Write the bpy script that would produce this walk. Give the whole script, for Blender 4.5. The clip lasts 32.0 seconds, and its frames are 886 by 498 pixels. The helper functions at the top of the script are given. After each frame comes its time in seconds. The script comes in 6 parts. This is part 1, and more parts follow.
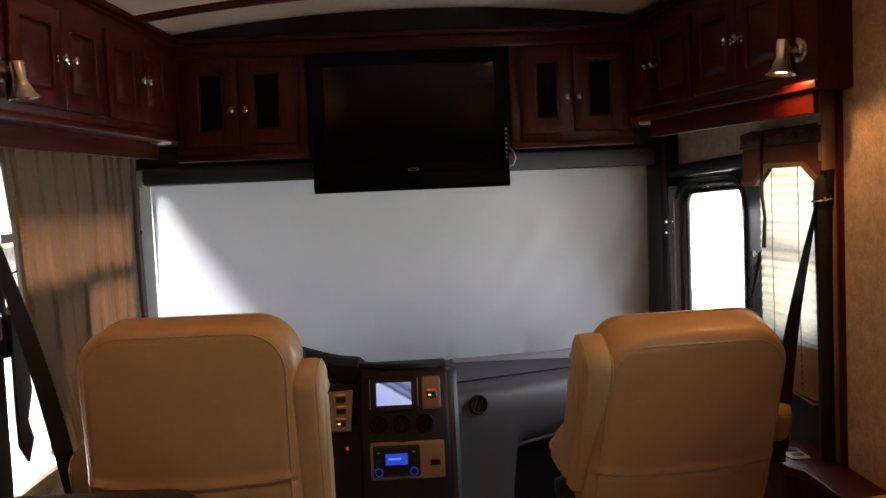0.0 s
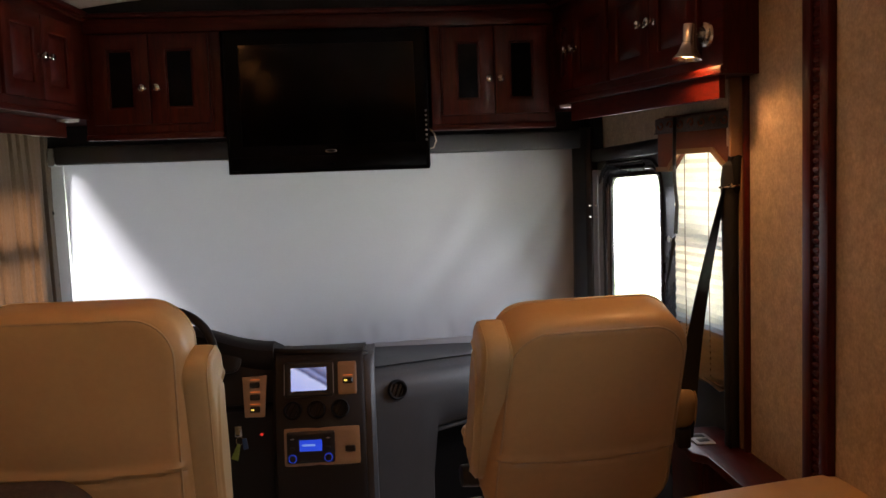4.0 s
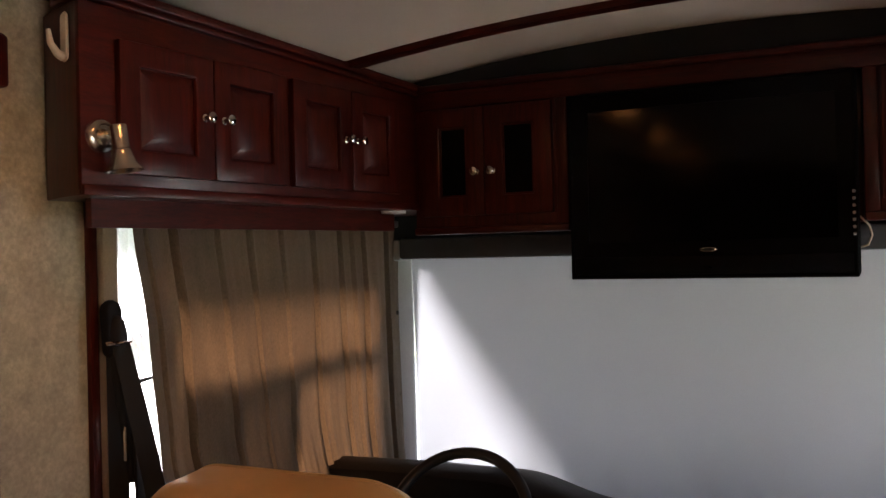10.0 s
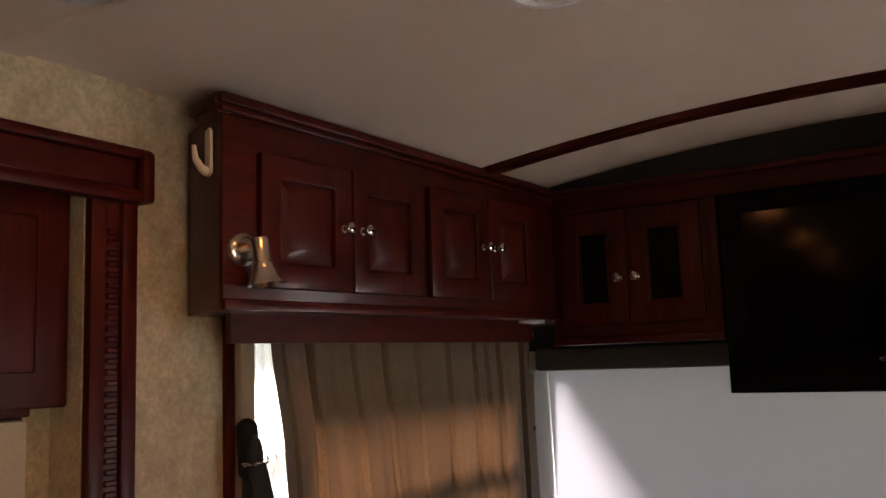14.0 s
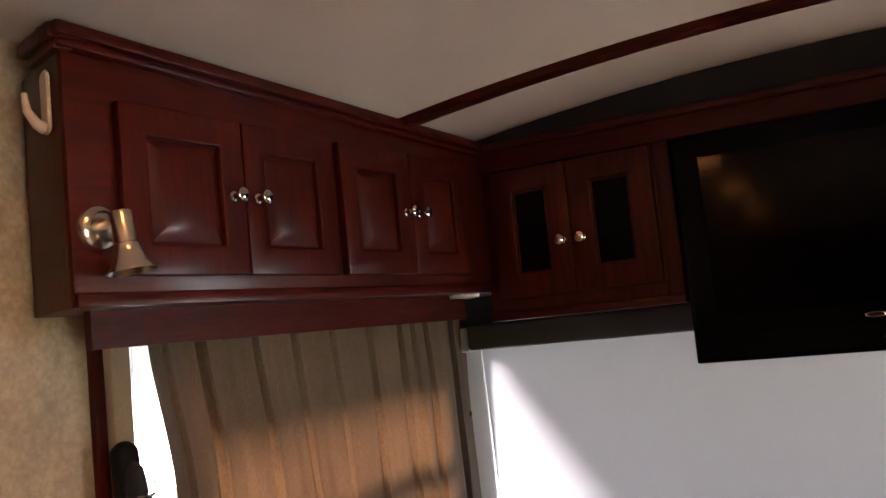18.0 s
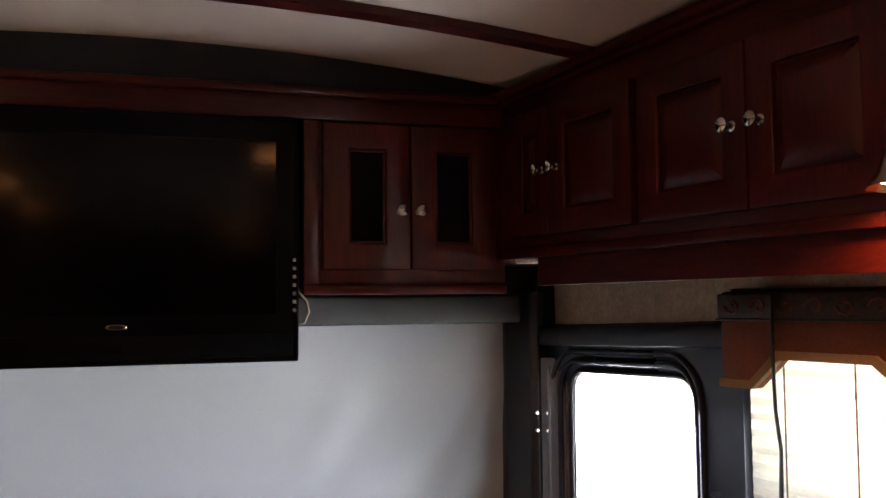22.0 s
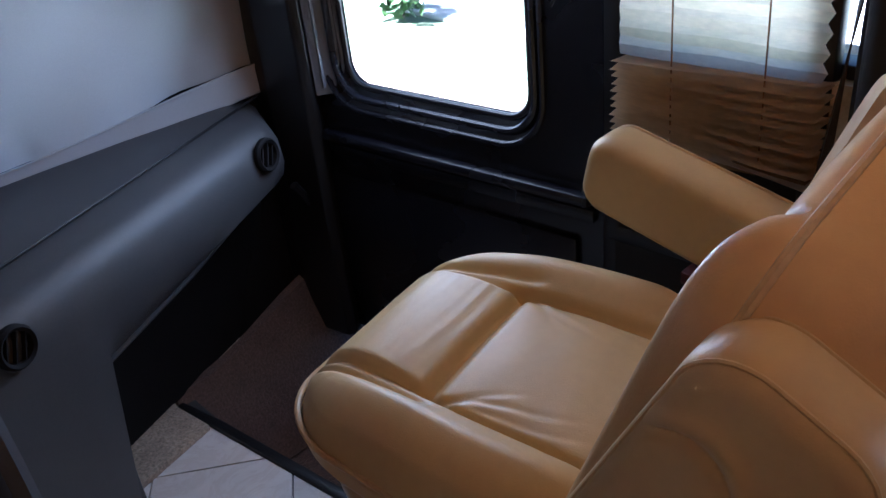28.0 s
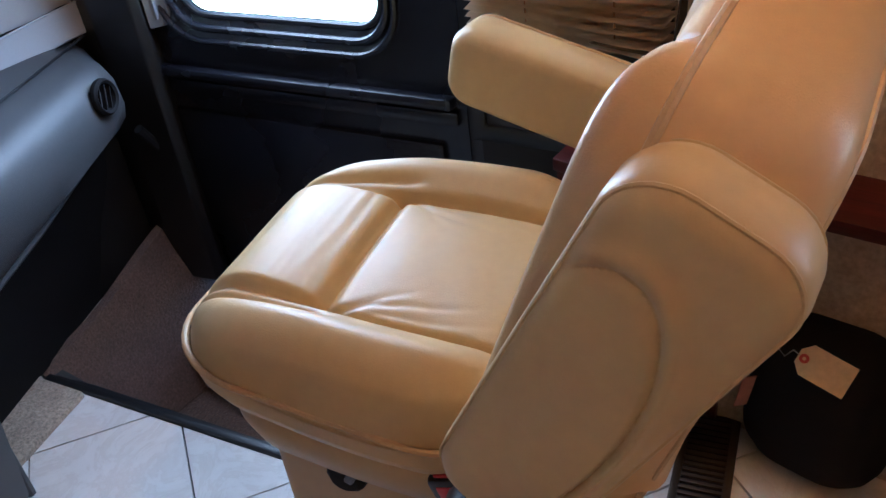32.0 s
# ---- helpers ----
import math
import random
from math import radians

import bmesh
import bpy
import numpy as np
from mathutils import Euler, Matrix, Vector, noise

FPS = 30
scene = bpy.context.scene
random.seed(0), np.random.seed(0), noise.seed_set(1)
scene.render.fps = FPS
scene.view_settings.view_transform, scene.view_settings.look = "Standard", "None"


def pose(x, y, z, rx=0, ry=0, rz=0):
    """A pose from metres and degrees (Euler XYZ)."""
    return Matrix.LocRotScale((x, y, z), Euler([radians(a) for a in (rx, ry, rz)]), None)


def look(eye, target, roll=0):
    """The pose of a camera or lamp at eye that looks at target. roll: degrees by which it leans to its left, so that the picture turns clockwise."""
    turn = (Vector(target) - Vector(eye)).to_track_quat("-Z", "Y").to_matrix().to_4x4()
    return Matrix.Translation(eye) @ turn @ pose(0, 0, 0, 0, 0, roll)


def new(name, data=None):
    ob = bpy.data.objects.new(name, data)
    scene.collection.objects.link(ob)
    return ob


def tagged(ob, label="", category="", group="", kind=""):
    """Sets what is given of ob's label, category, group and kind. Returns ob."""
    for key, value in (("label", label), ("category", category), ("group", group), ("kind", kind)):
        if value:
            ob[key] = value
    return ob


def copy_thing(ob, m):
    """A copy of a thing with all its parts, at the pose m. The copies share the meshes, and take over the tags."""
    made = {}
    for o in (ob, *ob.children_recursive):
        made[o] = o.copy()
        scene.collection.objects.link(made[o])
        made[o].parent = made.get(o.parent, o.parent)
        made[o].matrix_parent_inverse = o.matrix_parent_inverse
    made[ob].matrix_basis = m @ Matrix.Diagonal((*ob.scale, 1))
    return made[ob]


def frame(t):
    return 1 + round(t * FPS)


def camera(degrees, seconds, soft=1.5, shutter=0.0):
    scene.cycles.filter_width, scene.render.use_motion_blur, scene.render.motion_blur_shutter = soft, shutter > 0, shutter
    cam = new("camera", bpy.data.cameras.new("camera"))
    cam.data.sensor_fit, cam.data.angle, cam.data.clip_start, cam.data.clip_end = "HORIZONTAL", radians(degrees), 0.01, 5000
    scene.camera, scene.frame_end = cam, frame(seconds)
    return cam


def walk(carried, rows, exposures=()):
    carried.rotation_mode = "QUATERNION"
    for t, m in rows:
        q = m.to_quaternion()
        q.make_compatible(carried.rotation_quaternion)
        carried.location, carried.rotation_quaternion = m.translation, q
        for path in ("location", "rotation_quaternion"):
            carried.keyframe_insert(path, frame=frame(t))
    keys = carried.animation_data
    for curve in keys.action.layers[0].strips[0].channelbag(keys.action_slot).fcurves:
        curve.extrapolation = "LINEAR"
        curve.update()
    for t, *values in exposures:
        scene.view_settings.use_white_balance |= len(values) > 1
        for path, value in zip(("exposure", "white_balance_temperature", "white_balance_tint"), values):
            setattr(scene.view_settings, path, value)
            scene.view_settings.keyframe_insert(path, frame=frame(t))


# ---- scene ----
cam = camera(52.8, 32.0)
PATH = [
    (0, (-0.004, -0.523, 1.453), (0.044, 1.472, 1.328), -2.5),
    (0.5, (-0.004, -0.521, 1.452), (0.039, 1.474, 1.31), -2.2),
    (1, (0.012, -0.522, 1.447), (0.064, 1.471, 1.295), -2.8),
    (1.5, (0.015, -0.524, 1.447), (0.082, 1.469, 1.293), -3.4),
    (2, (0.024, -0.527, 1.445), (0.127, 1.465, 1.294), -3.8),
    (2.5, (0.045, -0.535, 1.449), (0.156, 1.458, 1.323), -4.8),
    (4.5, (0.163, -0.407, 1.455), (0.267, 1.582, 1.276), -0.3),
    (5, (0.119, -0.245, 1.452), (0.142, 1.75, 1.308), 1.5),
    (5.5, (0.161, -0.154, 1.455), (0.008, 1.829, 1.247), 0.2),
    (6, (0.334, -0.053, 1.467), (0.013, 1.916, 1.329), 1.8),
    (6.5, (0.406, -0.002, 1.462), (0.029, 1.955, 1.294), -2.1),
    (7, (0.38, 0.123, 1.443), (-0.035, 2.072, 1.273), -2.3),
    (7.5, (0.311, 0.33, 1.46), (-0.24, 2.248, 1.332), -0.9),
    (8, (0.331, 0.411, 1.463), (-0.315, 2.299, 1.326), -0.1),
    (8.5, (0.368, 0.411, 1.456), (-0.429, 2.239, 1.307), -0.0),
    (9, (0.386, 0.405, 1.468), (-0.353, 2.25, 1.248), 0.5),
    (9.5, (0.368, 0.407, 1.487), (-0.376, 2.259, 1.363), -0.8),
    (10, (0.352, 0.424, 1.558), (-0.497, 2.235, 1.565), -1.4),
    (10.5, (0.347, 0.429, 1.56), (-0.488, 2.245, 1.647), -2.0),
    (11, (0.342, 0.434, 1.56), (-0.469, 2.259, 1.668), -1.6),
    (11.5, (0.338, 0.437, 1.56), (-0.461, 2.269, 1.647), -1.3),
    (12, (0.341, 0.435, 1.56), (-0.45, 2.27, 1.649), -1.3),
    (12.5, (0.337, 0.438, 1.56), (-0.448, 2.275, 1.655), -0.8),
    (13, (0.313, 0.458, 1.563), (-0.623, 2.215, 1.76), -1.6),
    (13.5, (0.268, 0.497, 1.567), (-0.796, 2.171, 1.829), -1.8),
    (15.5, (0.218, 0.491, 1.581), (-0.795, 2.203, 1.788), -2.9),
    (16, (0.211, 0.5, 1.581), (-0.768, 2.233, 1.781), -2.8),
    (16.5, (0.202, 0.511, 1.581), (-0.769, 2.249, 1.775), -3.1),
    (17, (0.179, 0.541, 1.582), (-0.8, 2.276, 1.754), -3.6),
    (17.5, (0.103, 0.636, 1.583), (-0.918, 2.347, 1.756), -4.0),
    (18, (0.028, 0.8, 1.602), (-0.864, 2.58, 1.785), -5.7),
    (18.5, (0.014, 0.888, 1.6), (-0.686, 2.752, 1.786), -3.3),
    (19, (0.035, 0.915, 1.589), (-0.459, 2.846, 1.753), -3.0),
    (19.5, (0.022, 0.955, 1.588), (-0.289, 2.927, 1.719), -3.2),
    (20, (-0.012, 0.964, 1.59), (-0.096, 2.959, 1.698), -3.2),
    (20.5, (-0.018, 0.967, 1.565), (0.125, 2.956, 1.712), -1.9),
    (21, (0.016, 0.975, 1.583), (0.35, 2.942, 1.715), -1.7),
    (21.5, (0.069, 0.972, 1.587), (0.524, 2.915, 1.71), -1.1),
    (22, (0.088, 0.966, 1.589), (0.667, 2.877, 1.712), -0.6),
    (22.5, (0.113, 0.959, 1.589), (0.818, 2.826, 1.716), -0.4),
    (23, (0.131, 0.949, 1.591), (0.935, 2.776, 1.719), -0.7),
    (23.5, (0.149, 0.943, 1.592), (0.974, 2.761, 1.718), -0.9),
    (24, (0.155, 0.944, 1.592), (0.984, 2.761, 1.703), -1.5),
    (24.5, (0.164, 0.945, 1.585), (1.007, 2.758, 1.648), -1.9),
    (25, (0.143, 0.956, 1.559), (1.048, 2.738, 1.491), -4.1),
    (25.5, (0.125, 1.015, 1.53), (1.007, 2.795, 1.3), -5.3),
    (26, (0.165, 1.142, 1.518), (1.03, 2.885, 1.05), -8.5),
    (26.5, (0.131, 1.281, 1.55), (1.034, 2.933, 0.88), -10.6),
    (27.5, (0.02, 1.45, 1.5), (1.05, 2.87, 0.58), -8.2),
    (28.5, (-0.071, 1.583, 1.432), (1.067, 2.793, 0.319), -5.1),
    (29, (-0.069, 1.573, 1.421), (1.096, 2.749, 0.298), -4.6),
    (29.5, (-0.083, 1.576, 1.411), (1.072, 2.739, 0.265), -5.9),
    (30, (-0.088, 1.583, 1.408), (1.06, 2.726, 0.236), -6.3),
    (30.5, (-0.085, 1.577, 1.397), (1.088, 2.682, 0.212), -6.7),
    (31, (-0.082, 1.564, 1.402), (1.175, 2.592, 0.233), -7.6),
    (31.5, (-0.083, 1.568, 1.407), (1.177, 2.587, 0.234), -7.4),
    (32, (-0.08, 1.567, 1.397), (1.173, 2.591, 0.222), -7.8),
]

# brightness of the clip's camera along the walk
EXPOSURES = [(0, 4.42, 6250, 15), (5, 4.42, 6250, 15), (8, 4.32, 6250, 15), (10, 4.1, 6300, 16), (12.5, 3.94, 6400, 17), (13.5, 3.95, 6700, 23), (15.5, 4.58, 6700, 24), (17, 4.62, 6700, 24), (18, 4.65, 6550, 23), (19, 4.8, 6250, 19), (21, 4.85, 5950, 17), (23, 4.22, 5800, 20), (24, 3.72, 5800, 23), (25, 3.3, 5800, 23), (26, 2.5, 5650, 22), (26.5, 2.46, 5500, 20), (28.5, 4.82, 4650, 12), (29.5, 5.1, 4580, 10), (30.5, 5.33, 4600, 7), (32, 5.35, 4600, 6)]
walk(cam, [(t, look(e, g, r)) for t, e, g, r in PATH], EXPOSURES)

# ---- world, sun, large lights ----
SUN_WAY = Vector((0.58, -0.38, -0.97)).normalized()
world = bpy.data.worlds.new("sky")
scene.world = world
world.use_nodes = True
wn = world.node_tree
sky = wn.nodes.new("ShaderNodeTexSky")
sky.sky_type = "NISHITA"
sky.sun_disc = False
sky.sun_elevation = math.asin(-SUN_WAY.z)
sky.sun_rotation = math.atan2(-SUN_WAY.x, -SUN_WAY.y)
wn.links.new(sky.outputs[0], wn.nodes["Background"].inputs[0])
wn.nodes["Background"].inputs[1].default_value = 0.0185
sun = new("sun", bpy.data.lights.new("sun", "SUN"))
sun.data.energy = 5.0
sun.data.angle = radians(11)
sun.data.color = (1.0, 0.97, 0.93)
sun.matrix_world = Matrix.Translation((-6, 3, 9)) @ SUN_WAY.to_track_quat("-Z", "Y").to_matrix().to_4x4()


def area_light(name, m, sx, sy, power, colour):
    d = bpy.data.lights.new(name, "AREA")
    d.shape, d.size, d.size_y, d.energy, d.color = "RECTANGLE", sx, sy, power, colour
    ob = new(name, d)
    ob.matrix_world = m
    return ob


# unseen fill lamps added for assumed living-room windows behind the walker
area_light("aft_fill_right", look((1.262, 0.45, 1.36), (-0.6, -0.15, 1.42)), 1.10, 0.62, 0.25, (1.0, 0.79, 0.58))
area_light("aft_fill_left", look((-1.90, -1.2, 1.40), (0, -0.6, 1.2)), 1.2, 0.6, 0.04, (1.0, 0.79, 0.58))
# sky light in the entry door's window
area_light("window_light_door", look((1.132, 2.88, 1.07), (0.2, 2.3, 0.55)), 0.50, 0.62, 0.34, (0.95, 0.96, 1.0))


# ---- materials ----
def principled(name):
    m = bpy.data.materials.new(name)
    m.use_nodes = True
    return m, m.node_tree, m.node_tree.nodes["Principled BSDF"]


def noise_node(nt, coord, scale, stretch=(1, 1, 1), detail=4.0, rough=0.55, distort=0.0):
    mp = nt.nodes.new("ShaderNodeMapping")
    mp.inputs["Scale"].default_value = stretch
    nt.links.new(coord, mp.inputs[0])
    n = nt.nodes.new("ShaderNodeTexNoise")
    n.inputs["Scale"].default_value = scale
    n.inputs["Detail"].default_value = detail
    n.inputs["Roughness"].default_value = rough
    n.inputs["Distortion"].default_value = distort
    nt.links.new(mp.outputs[0], n.inputs["Vector"])
    return n.outputs["Fac"]


def ramp(nt, fac, stops):
    r = nt.nodes.new("ShaderNodeValToRGB")
    while len(r.color_ramp.elements) < len(stops):
        r.color_ramp.elements.new(0.5)
    for e, (p, c) in zip(r.color_ramp.elements, stops):
        e.position, e.color = p, (*c, 1)
    nt.links.new(fac, r.inputs[0])
    return r.outputs[0]


def shade_of(c, k):
    return tuple(min(1.0, v * k) for v in c)


def mix_mult(nt, a, b, fac):
    m = nt.nodes.new("ShaderNodeMix")
    m.data_type, m.blend_type = "RGBA", "MULTIPLY"
    m.inputs[0].default_value = fac
    nt.links.new(a, m.inputs[6])
    nt.links.new(b, m.inputs[7])
    return m.outputs[2]


def surface(name, base, rough=0.5, metal=0.0, var=0.2, scale=6.0, fine=90.0, fine_var=0.15, bump=0.15, bump_scale=None,
            stretch=(1, 1, 1), coat=0.0, spec=0.5, rough_var=0.12, per_piece=0.0, coord="Object", transmit=0.0, sheen=0.0, tint=None):
    """A material of one kind: base colour varied at two scales, roughness varied, fine relief."""
    m, nt, p = principled(name)
    tc = nt.nodes.new("ShaderNodeTexCoord").outputs[coord]
    big = noise_node(nt, tc, scale, stretch)
    small = noise_node(nt, tc, fine, stretch, 3.0)
    col = ramp(nt, big, [(0.25, shade_of(base, 1 - var)), (0.75, shade_of(base, 1 + var))])
    col = mix_mult(nt, col, ramp(nt, small, [(0.3, (1 - fine_var,) * 3), (0.7, (1.0, 1.0, 1.0))]), 1.0)
    if per_piece:
        oi = nt.nodes.new("ShaderNodeObjectInfo")
        col = mix_mult(nt, col, ramp(nt, oi.outputs["Random"], [(0.0, (1 - per_piece,) * 3), (1.0, (1.0, 1.0, 1.0))]), 1.0)
    nt.links.new(col, p.inputs["Base Color"])
    mr = nt.nodes.new("ShaderNodeMapRange")
    mr.inputs[3].default_value, mr.inputs[4].default_value = max(0.02, rough - rough_var), min(1.0, rough + rough_var)
    nt.links.new(big, mr.inputs[0])
    nt.links.new(mr.outputs[0], p.inputs["Roughness"])
    p.inputs["Metallic"].default_value = metal
    p.inputs["Coat Weight"].default_value = coat
    p.inputs["Coat Roughness"].default_value = 0.12
    p.inputs["Specular IOR Level"].default_value = spec
    p.inputs["Sheen Weight"].default_value = sheen
    if bump:
        b = nt.nodes.new("ShaderNodeBump")
        b.inputs["Strength"].default_value = bump
        b.inputs["Distance"].default_value = 0.004
        nt.links.new(noise_node(nt, tc, bump_scale or fine, stretch, 5.0), b.inputs["Height"])
        nt.links.new(b.outputs[0], p.inputs["Normal"])
    if transmit:
        tr = nt.nodes.new("ShaderNodeBsdfTranslucent")
        if tint:
            rgb = nt.nodes.new("ShaderNodeRGB")
            rgb.outputs[0].default_value = (*tint, 1)
            col = mix_mult(nt, col, rgb.outputs[0], 1.0)
        nt.links.new(col, tr.inputs[0])
        ms = nt.nodes.new("ShaderNodeMixShader")
        ms.inputs[0].default_value = transmit
        out = nt.nodes["Material Output"]
        nt.links.new(p.outputs[0], ms.inputs[1])
        nt.links.new(tr.outputs[0], ms.inputs[2])
        nt.links.new(ms.outputs[0], out.inputs[0])
    return m


def emitter(name, colour, strength):
    m, nt, p = principled(name)
    p.inputs["Base Color"].default_value = (*shade_of(colour, 0.8), 1)
    p.inputs["Emission Color"].default_value = (*colour, 1)
    p.inputs["Emission Strength"].default_value = strength
    return m


def glass(name, tint, gloss=0.06):
    """Thin clear pane: light goes straight through, with a faint mirror on the surface."""
    m = bpy.data.materials.new(name)
    m.use_nodes = True
    nt = m.node_tree
    t = nt.nodes.new("ShaderNodeBsdfTransparent")
    t.inputs[0].default_value = (*tint, 1)
    g = nt.nodes.new("ShaderNodeBsdfGlossy")
    g.inputs["Roughness"].default_value = 0.02
    mx = nt.nodes.new("ShaderNodeMixShader")
    mx.inputs[0].default_value = gloss
    nt.links.new(t.outputs[0], mx.inputs[1])
    nt.links.new(g.outputs[0], mx.inputs[2])
    nt.links.new(mx.outputs[0], nt.nodes["Material Output"].inputs[0])
    return m


def wood(name, dark, light, rough=0.36, axis=(9, 9, 0.7)):
    """Stained and lacquered cherry: long grain along the axis with the small scale."""
    m, nt, p = principled(name)
    tc = nt.nodes.new("ShaderNodeTexCoord").outputs["Object"]
    oi = nt.nodes.new("ShaderNodeObjectInfo")
    add = nt.nodes.new("ShaderNodeVectorMath")
    nt.links.new(tc, add.inputs[0])
    sc = nt.nodes.new("ShaderNodeVectorMath")
    sc.operation = "SCALE"
    sc.inputs[0].default_value = (3.1, 5.7, 2.3)
    nt.links.new(oi.outputs["Random"], sc.inputs["Scale"])
    nt.links.new(sc.outputs[0], add.inputs[1])
    grain = noise_node(nt, add.outputs[0], 5.0, axis, 6.0, 0.65, 1.2)
    pores = noise_node(nt, add.outputs[0], 42.0, axis, 3.0, 0.6)
    blotch = noise_node(nt, add.outputs[0], 3.0, (1, 1, 1), 2.0)
    c = ramp(nt, grain, [(0.3, dark), (0.7, light)])
    c = mix_mult(nt, c, ramp(nt, pores, [(0.35, (0.7, 0.68, 0.66)), (0.6, (1, 1, 1))]), 0.8)
    c = mix_mult(nt, c, ramp(nt, blotch, [(0.3, (0.78, 0.76, 0.74)), (0.7, (1, 1, 1))]), 1.0)
    nt.links.new(c, p.inputs["Base Color"])
    mr = nt.nodes.new("ShaderNodeMapRange")
    mr.inputs[3].default_value, mr.inputs[4].default_value = rough - 0.06, rough + 0.12
    nt.links.new(blotch, mr.inputs[0])
    nt.links.new(mr.outputs[0], p.inputs["Roughness"])
    p.inputs["Coat Weight"].default_value = 0.16
    p.inputs["Coat Roughness"].default_value = 0.16
    p.inputs["Specular IOR Level"].default_value = 0.22
    b = nt.nodes.new("ShaderNodeBump")
    b.inputs["Strength"].default_value, b.inputs["Distance"].default_value = 0.12, 0.002
    nt.links.new(pores, b.inputs["Height"])
    nt.links.new(b.outputs[0], p.inputs["Normal"])
    return m


CHERRY = wood("cherry_wood", (0.036, 0.0030, 0.0014), (0.098, 0.0084, 0.0034))
CHERRY_LONG = wood("cherry_wood_long_grain", (0.036, 0.0030, 0.0014), (0.098, 0.0084, 0.0034), axis=(9, 0.7, 9))
CHERRY_WIDE = wood("cherry_wood_cross_grain", (0.036, 0.0030, 0.0014), (0.098, 0.0084, 0.0034), axis=(0.7, 9, 9))
LEATHER = surface("tan_leather", (0.505, 0.318, 0.128), 0.45, var=0.07, scale=5, fine=60, fine_var=0.05, bump=0.12, bump_scale=420, coat=0.12, spec=0.45)
# same leather as above, its colour paled for the cooler light up front
LEATHER_DAYLIT = surface("daylit_leather", (0.47, 0.335, 0.150), 0.46, var=0.06, scale=5, fine=60, fine_var=0.05, bump=0.10, bump_scale=420, coat=0.05, spec=0.40)
PIPING = surface("leather_piping", (0.47, 0.32, 0.15), 0.45, var=0.05, bump=0.05)
THREAD = surface("stitching", (0.30, 0.17, 0.07), 0.8, var=0.1, bump=0)
WALLPAPER = surface("mottled_tan_wallpaper", (0.51, 0.40, 0.265), 0.62, var=0.2, scale=26, fine=110, fine_var=0.3, bump=0.12, bump_scale=160, rough_var=0.15)
CEILING = surface("beige_ceiling_cloth", (0.62, 0.53, 0.45), 0.85, var=0.05, scale=3, fine=260, fine_var=0.08, bump=0.1, bump_scale=500)
HEADLINER = surface("charcoal_headliner", (0.013, 0.0125, 0.012), 0.9, var=0.2, fine=300, bump=0.25, bump_scale=400)
DASH_GREY = surface("grey_dash_vinyl", (0.064, 0.066, 0.070), 0.46, var=0.1, scale=4, fine=200, bump=0.18, bump_scale=700, spec=0.5)
DASH_DARK = surface("dark_brown_dash_vinyl", (0.016, 0.0125, 0.0105), 0.55, var=0.15, scale=4, fine=200, bump=0.18, bump_scale=700, spec=0.3)
BLACK = surface("black_plastic", (0.012, 0.012, 0.013), 0.38, var=0.2, fine=150, bump=0.08, bump_scale=500)
BLACK_DOOR = surface("black_door_plastic", (0.011, 0.012, 0.018), 0.28, var=0.15, scale=3, fine=150, bump=0.12, bump_scale=600)
BLACK_MATT = surface("matt_black_trim", (0.008, 0.008, 0.009), 0.8, var=0.2, fine=200, bump=0.15, spec=0.2)
DOOR_GREY = surface("grey_door_return", (0.20, 0.215, 0.245), 0.4, var=0.08, fine=150, bump=0.1)
WEBBING = surface("black_belt_webbing", (0.008, 0.008, 0.009), 0.7, var=0.2, fine=500, bump=0.3, bump_scale=900)
TV_SCREEN = surface("tv_screen_glass", (0.0006, 0.0006, 0.0008), 0.11, var=0.1, bump=0, rough_var=0.02, spec=0.14)
TV_CASE = surface("tv_case_gloss_black", (0.003, 0.003, 0.0035), 0.34, var=0.1, bump=0.03, bump_scale=600, spec=0.03)
NICKEL = surface("brushed_nickel", (0.62, 0.57, 0.50), 0.24, 1.0, var=0.12, scale=30, fine=300, bump=0.03, rough_var=0.08)
CHROME = surface("polished_nickel", (0.72, 0.69, 0.65), 0.12, 1.0, var=0.05, bump=0, rough_var=0.05)
ALU = surface("dull_aluminium", (0.42, 0.42, 0.43), 0.42, 1.0, var=0.1, fine=200, bump=0.05)
SHADE = surface("white_windscreen_shade", (0.456, 0.466, 0.492), 0.75, var=0.025, scale=2.5, fine=300, fine_var=0.05, bump=0.1, bump_scale=450, transmit=0.185)
SHEER = surface("white_sheer_cloth", (0.85, 0.85, 0.86), 0.7, var=0.03, fine=300, bump=0.05, transmit=0.6)
CURTAIN = surface("brown_woven_curtain", (0.105, 0.082, 0.060), 0.9, var=0.16, scale=10, fine=260, fine_var=0.35, bump=0.5, bump_scale=300, stretch=(1, 1, 0.5), transmit=0.125, tint=(1.0, 0.60, 0.34))
BLIND = surface("cream_pleated_blind", (0.92, 0.86, 0.76), 0.8, var=0.10, scale=22, fine=160, fine_var=0.12, bump=0.15, transmit=0.94, stretch=(1, 0.3, 1), tint=(1.0, 0.93, 0.83))
VALANCE = surface("rust_valance_fabric", (0.15, 0.047, 0.019), 0.85, var=0.15, scale=12, fine=180, fine_var=0.25, bump=0.3, bump_scale=320)
VALANCE_EDGE = surface("sand_valance_trim", (0.22, 0.145, 0.075), 0.8, var=0.1, fine=200, bump=0.2)
BROCADE = surface("dark_brocade_band", (0.05, 0.033, 0.018), 0.6, var=0.5, scale=45, fine=150, fine_var=0.4, bump=0.5, bump_scale=90)
GROUT = surface("dark_grout", (0.05, 0.048, 0.046), 0.9, var=0.2, fine=120, bump=0.2)
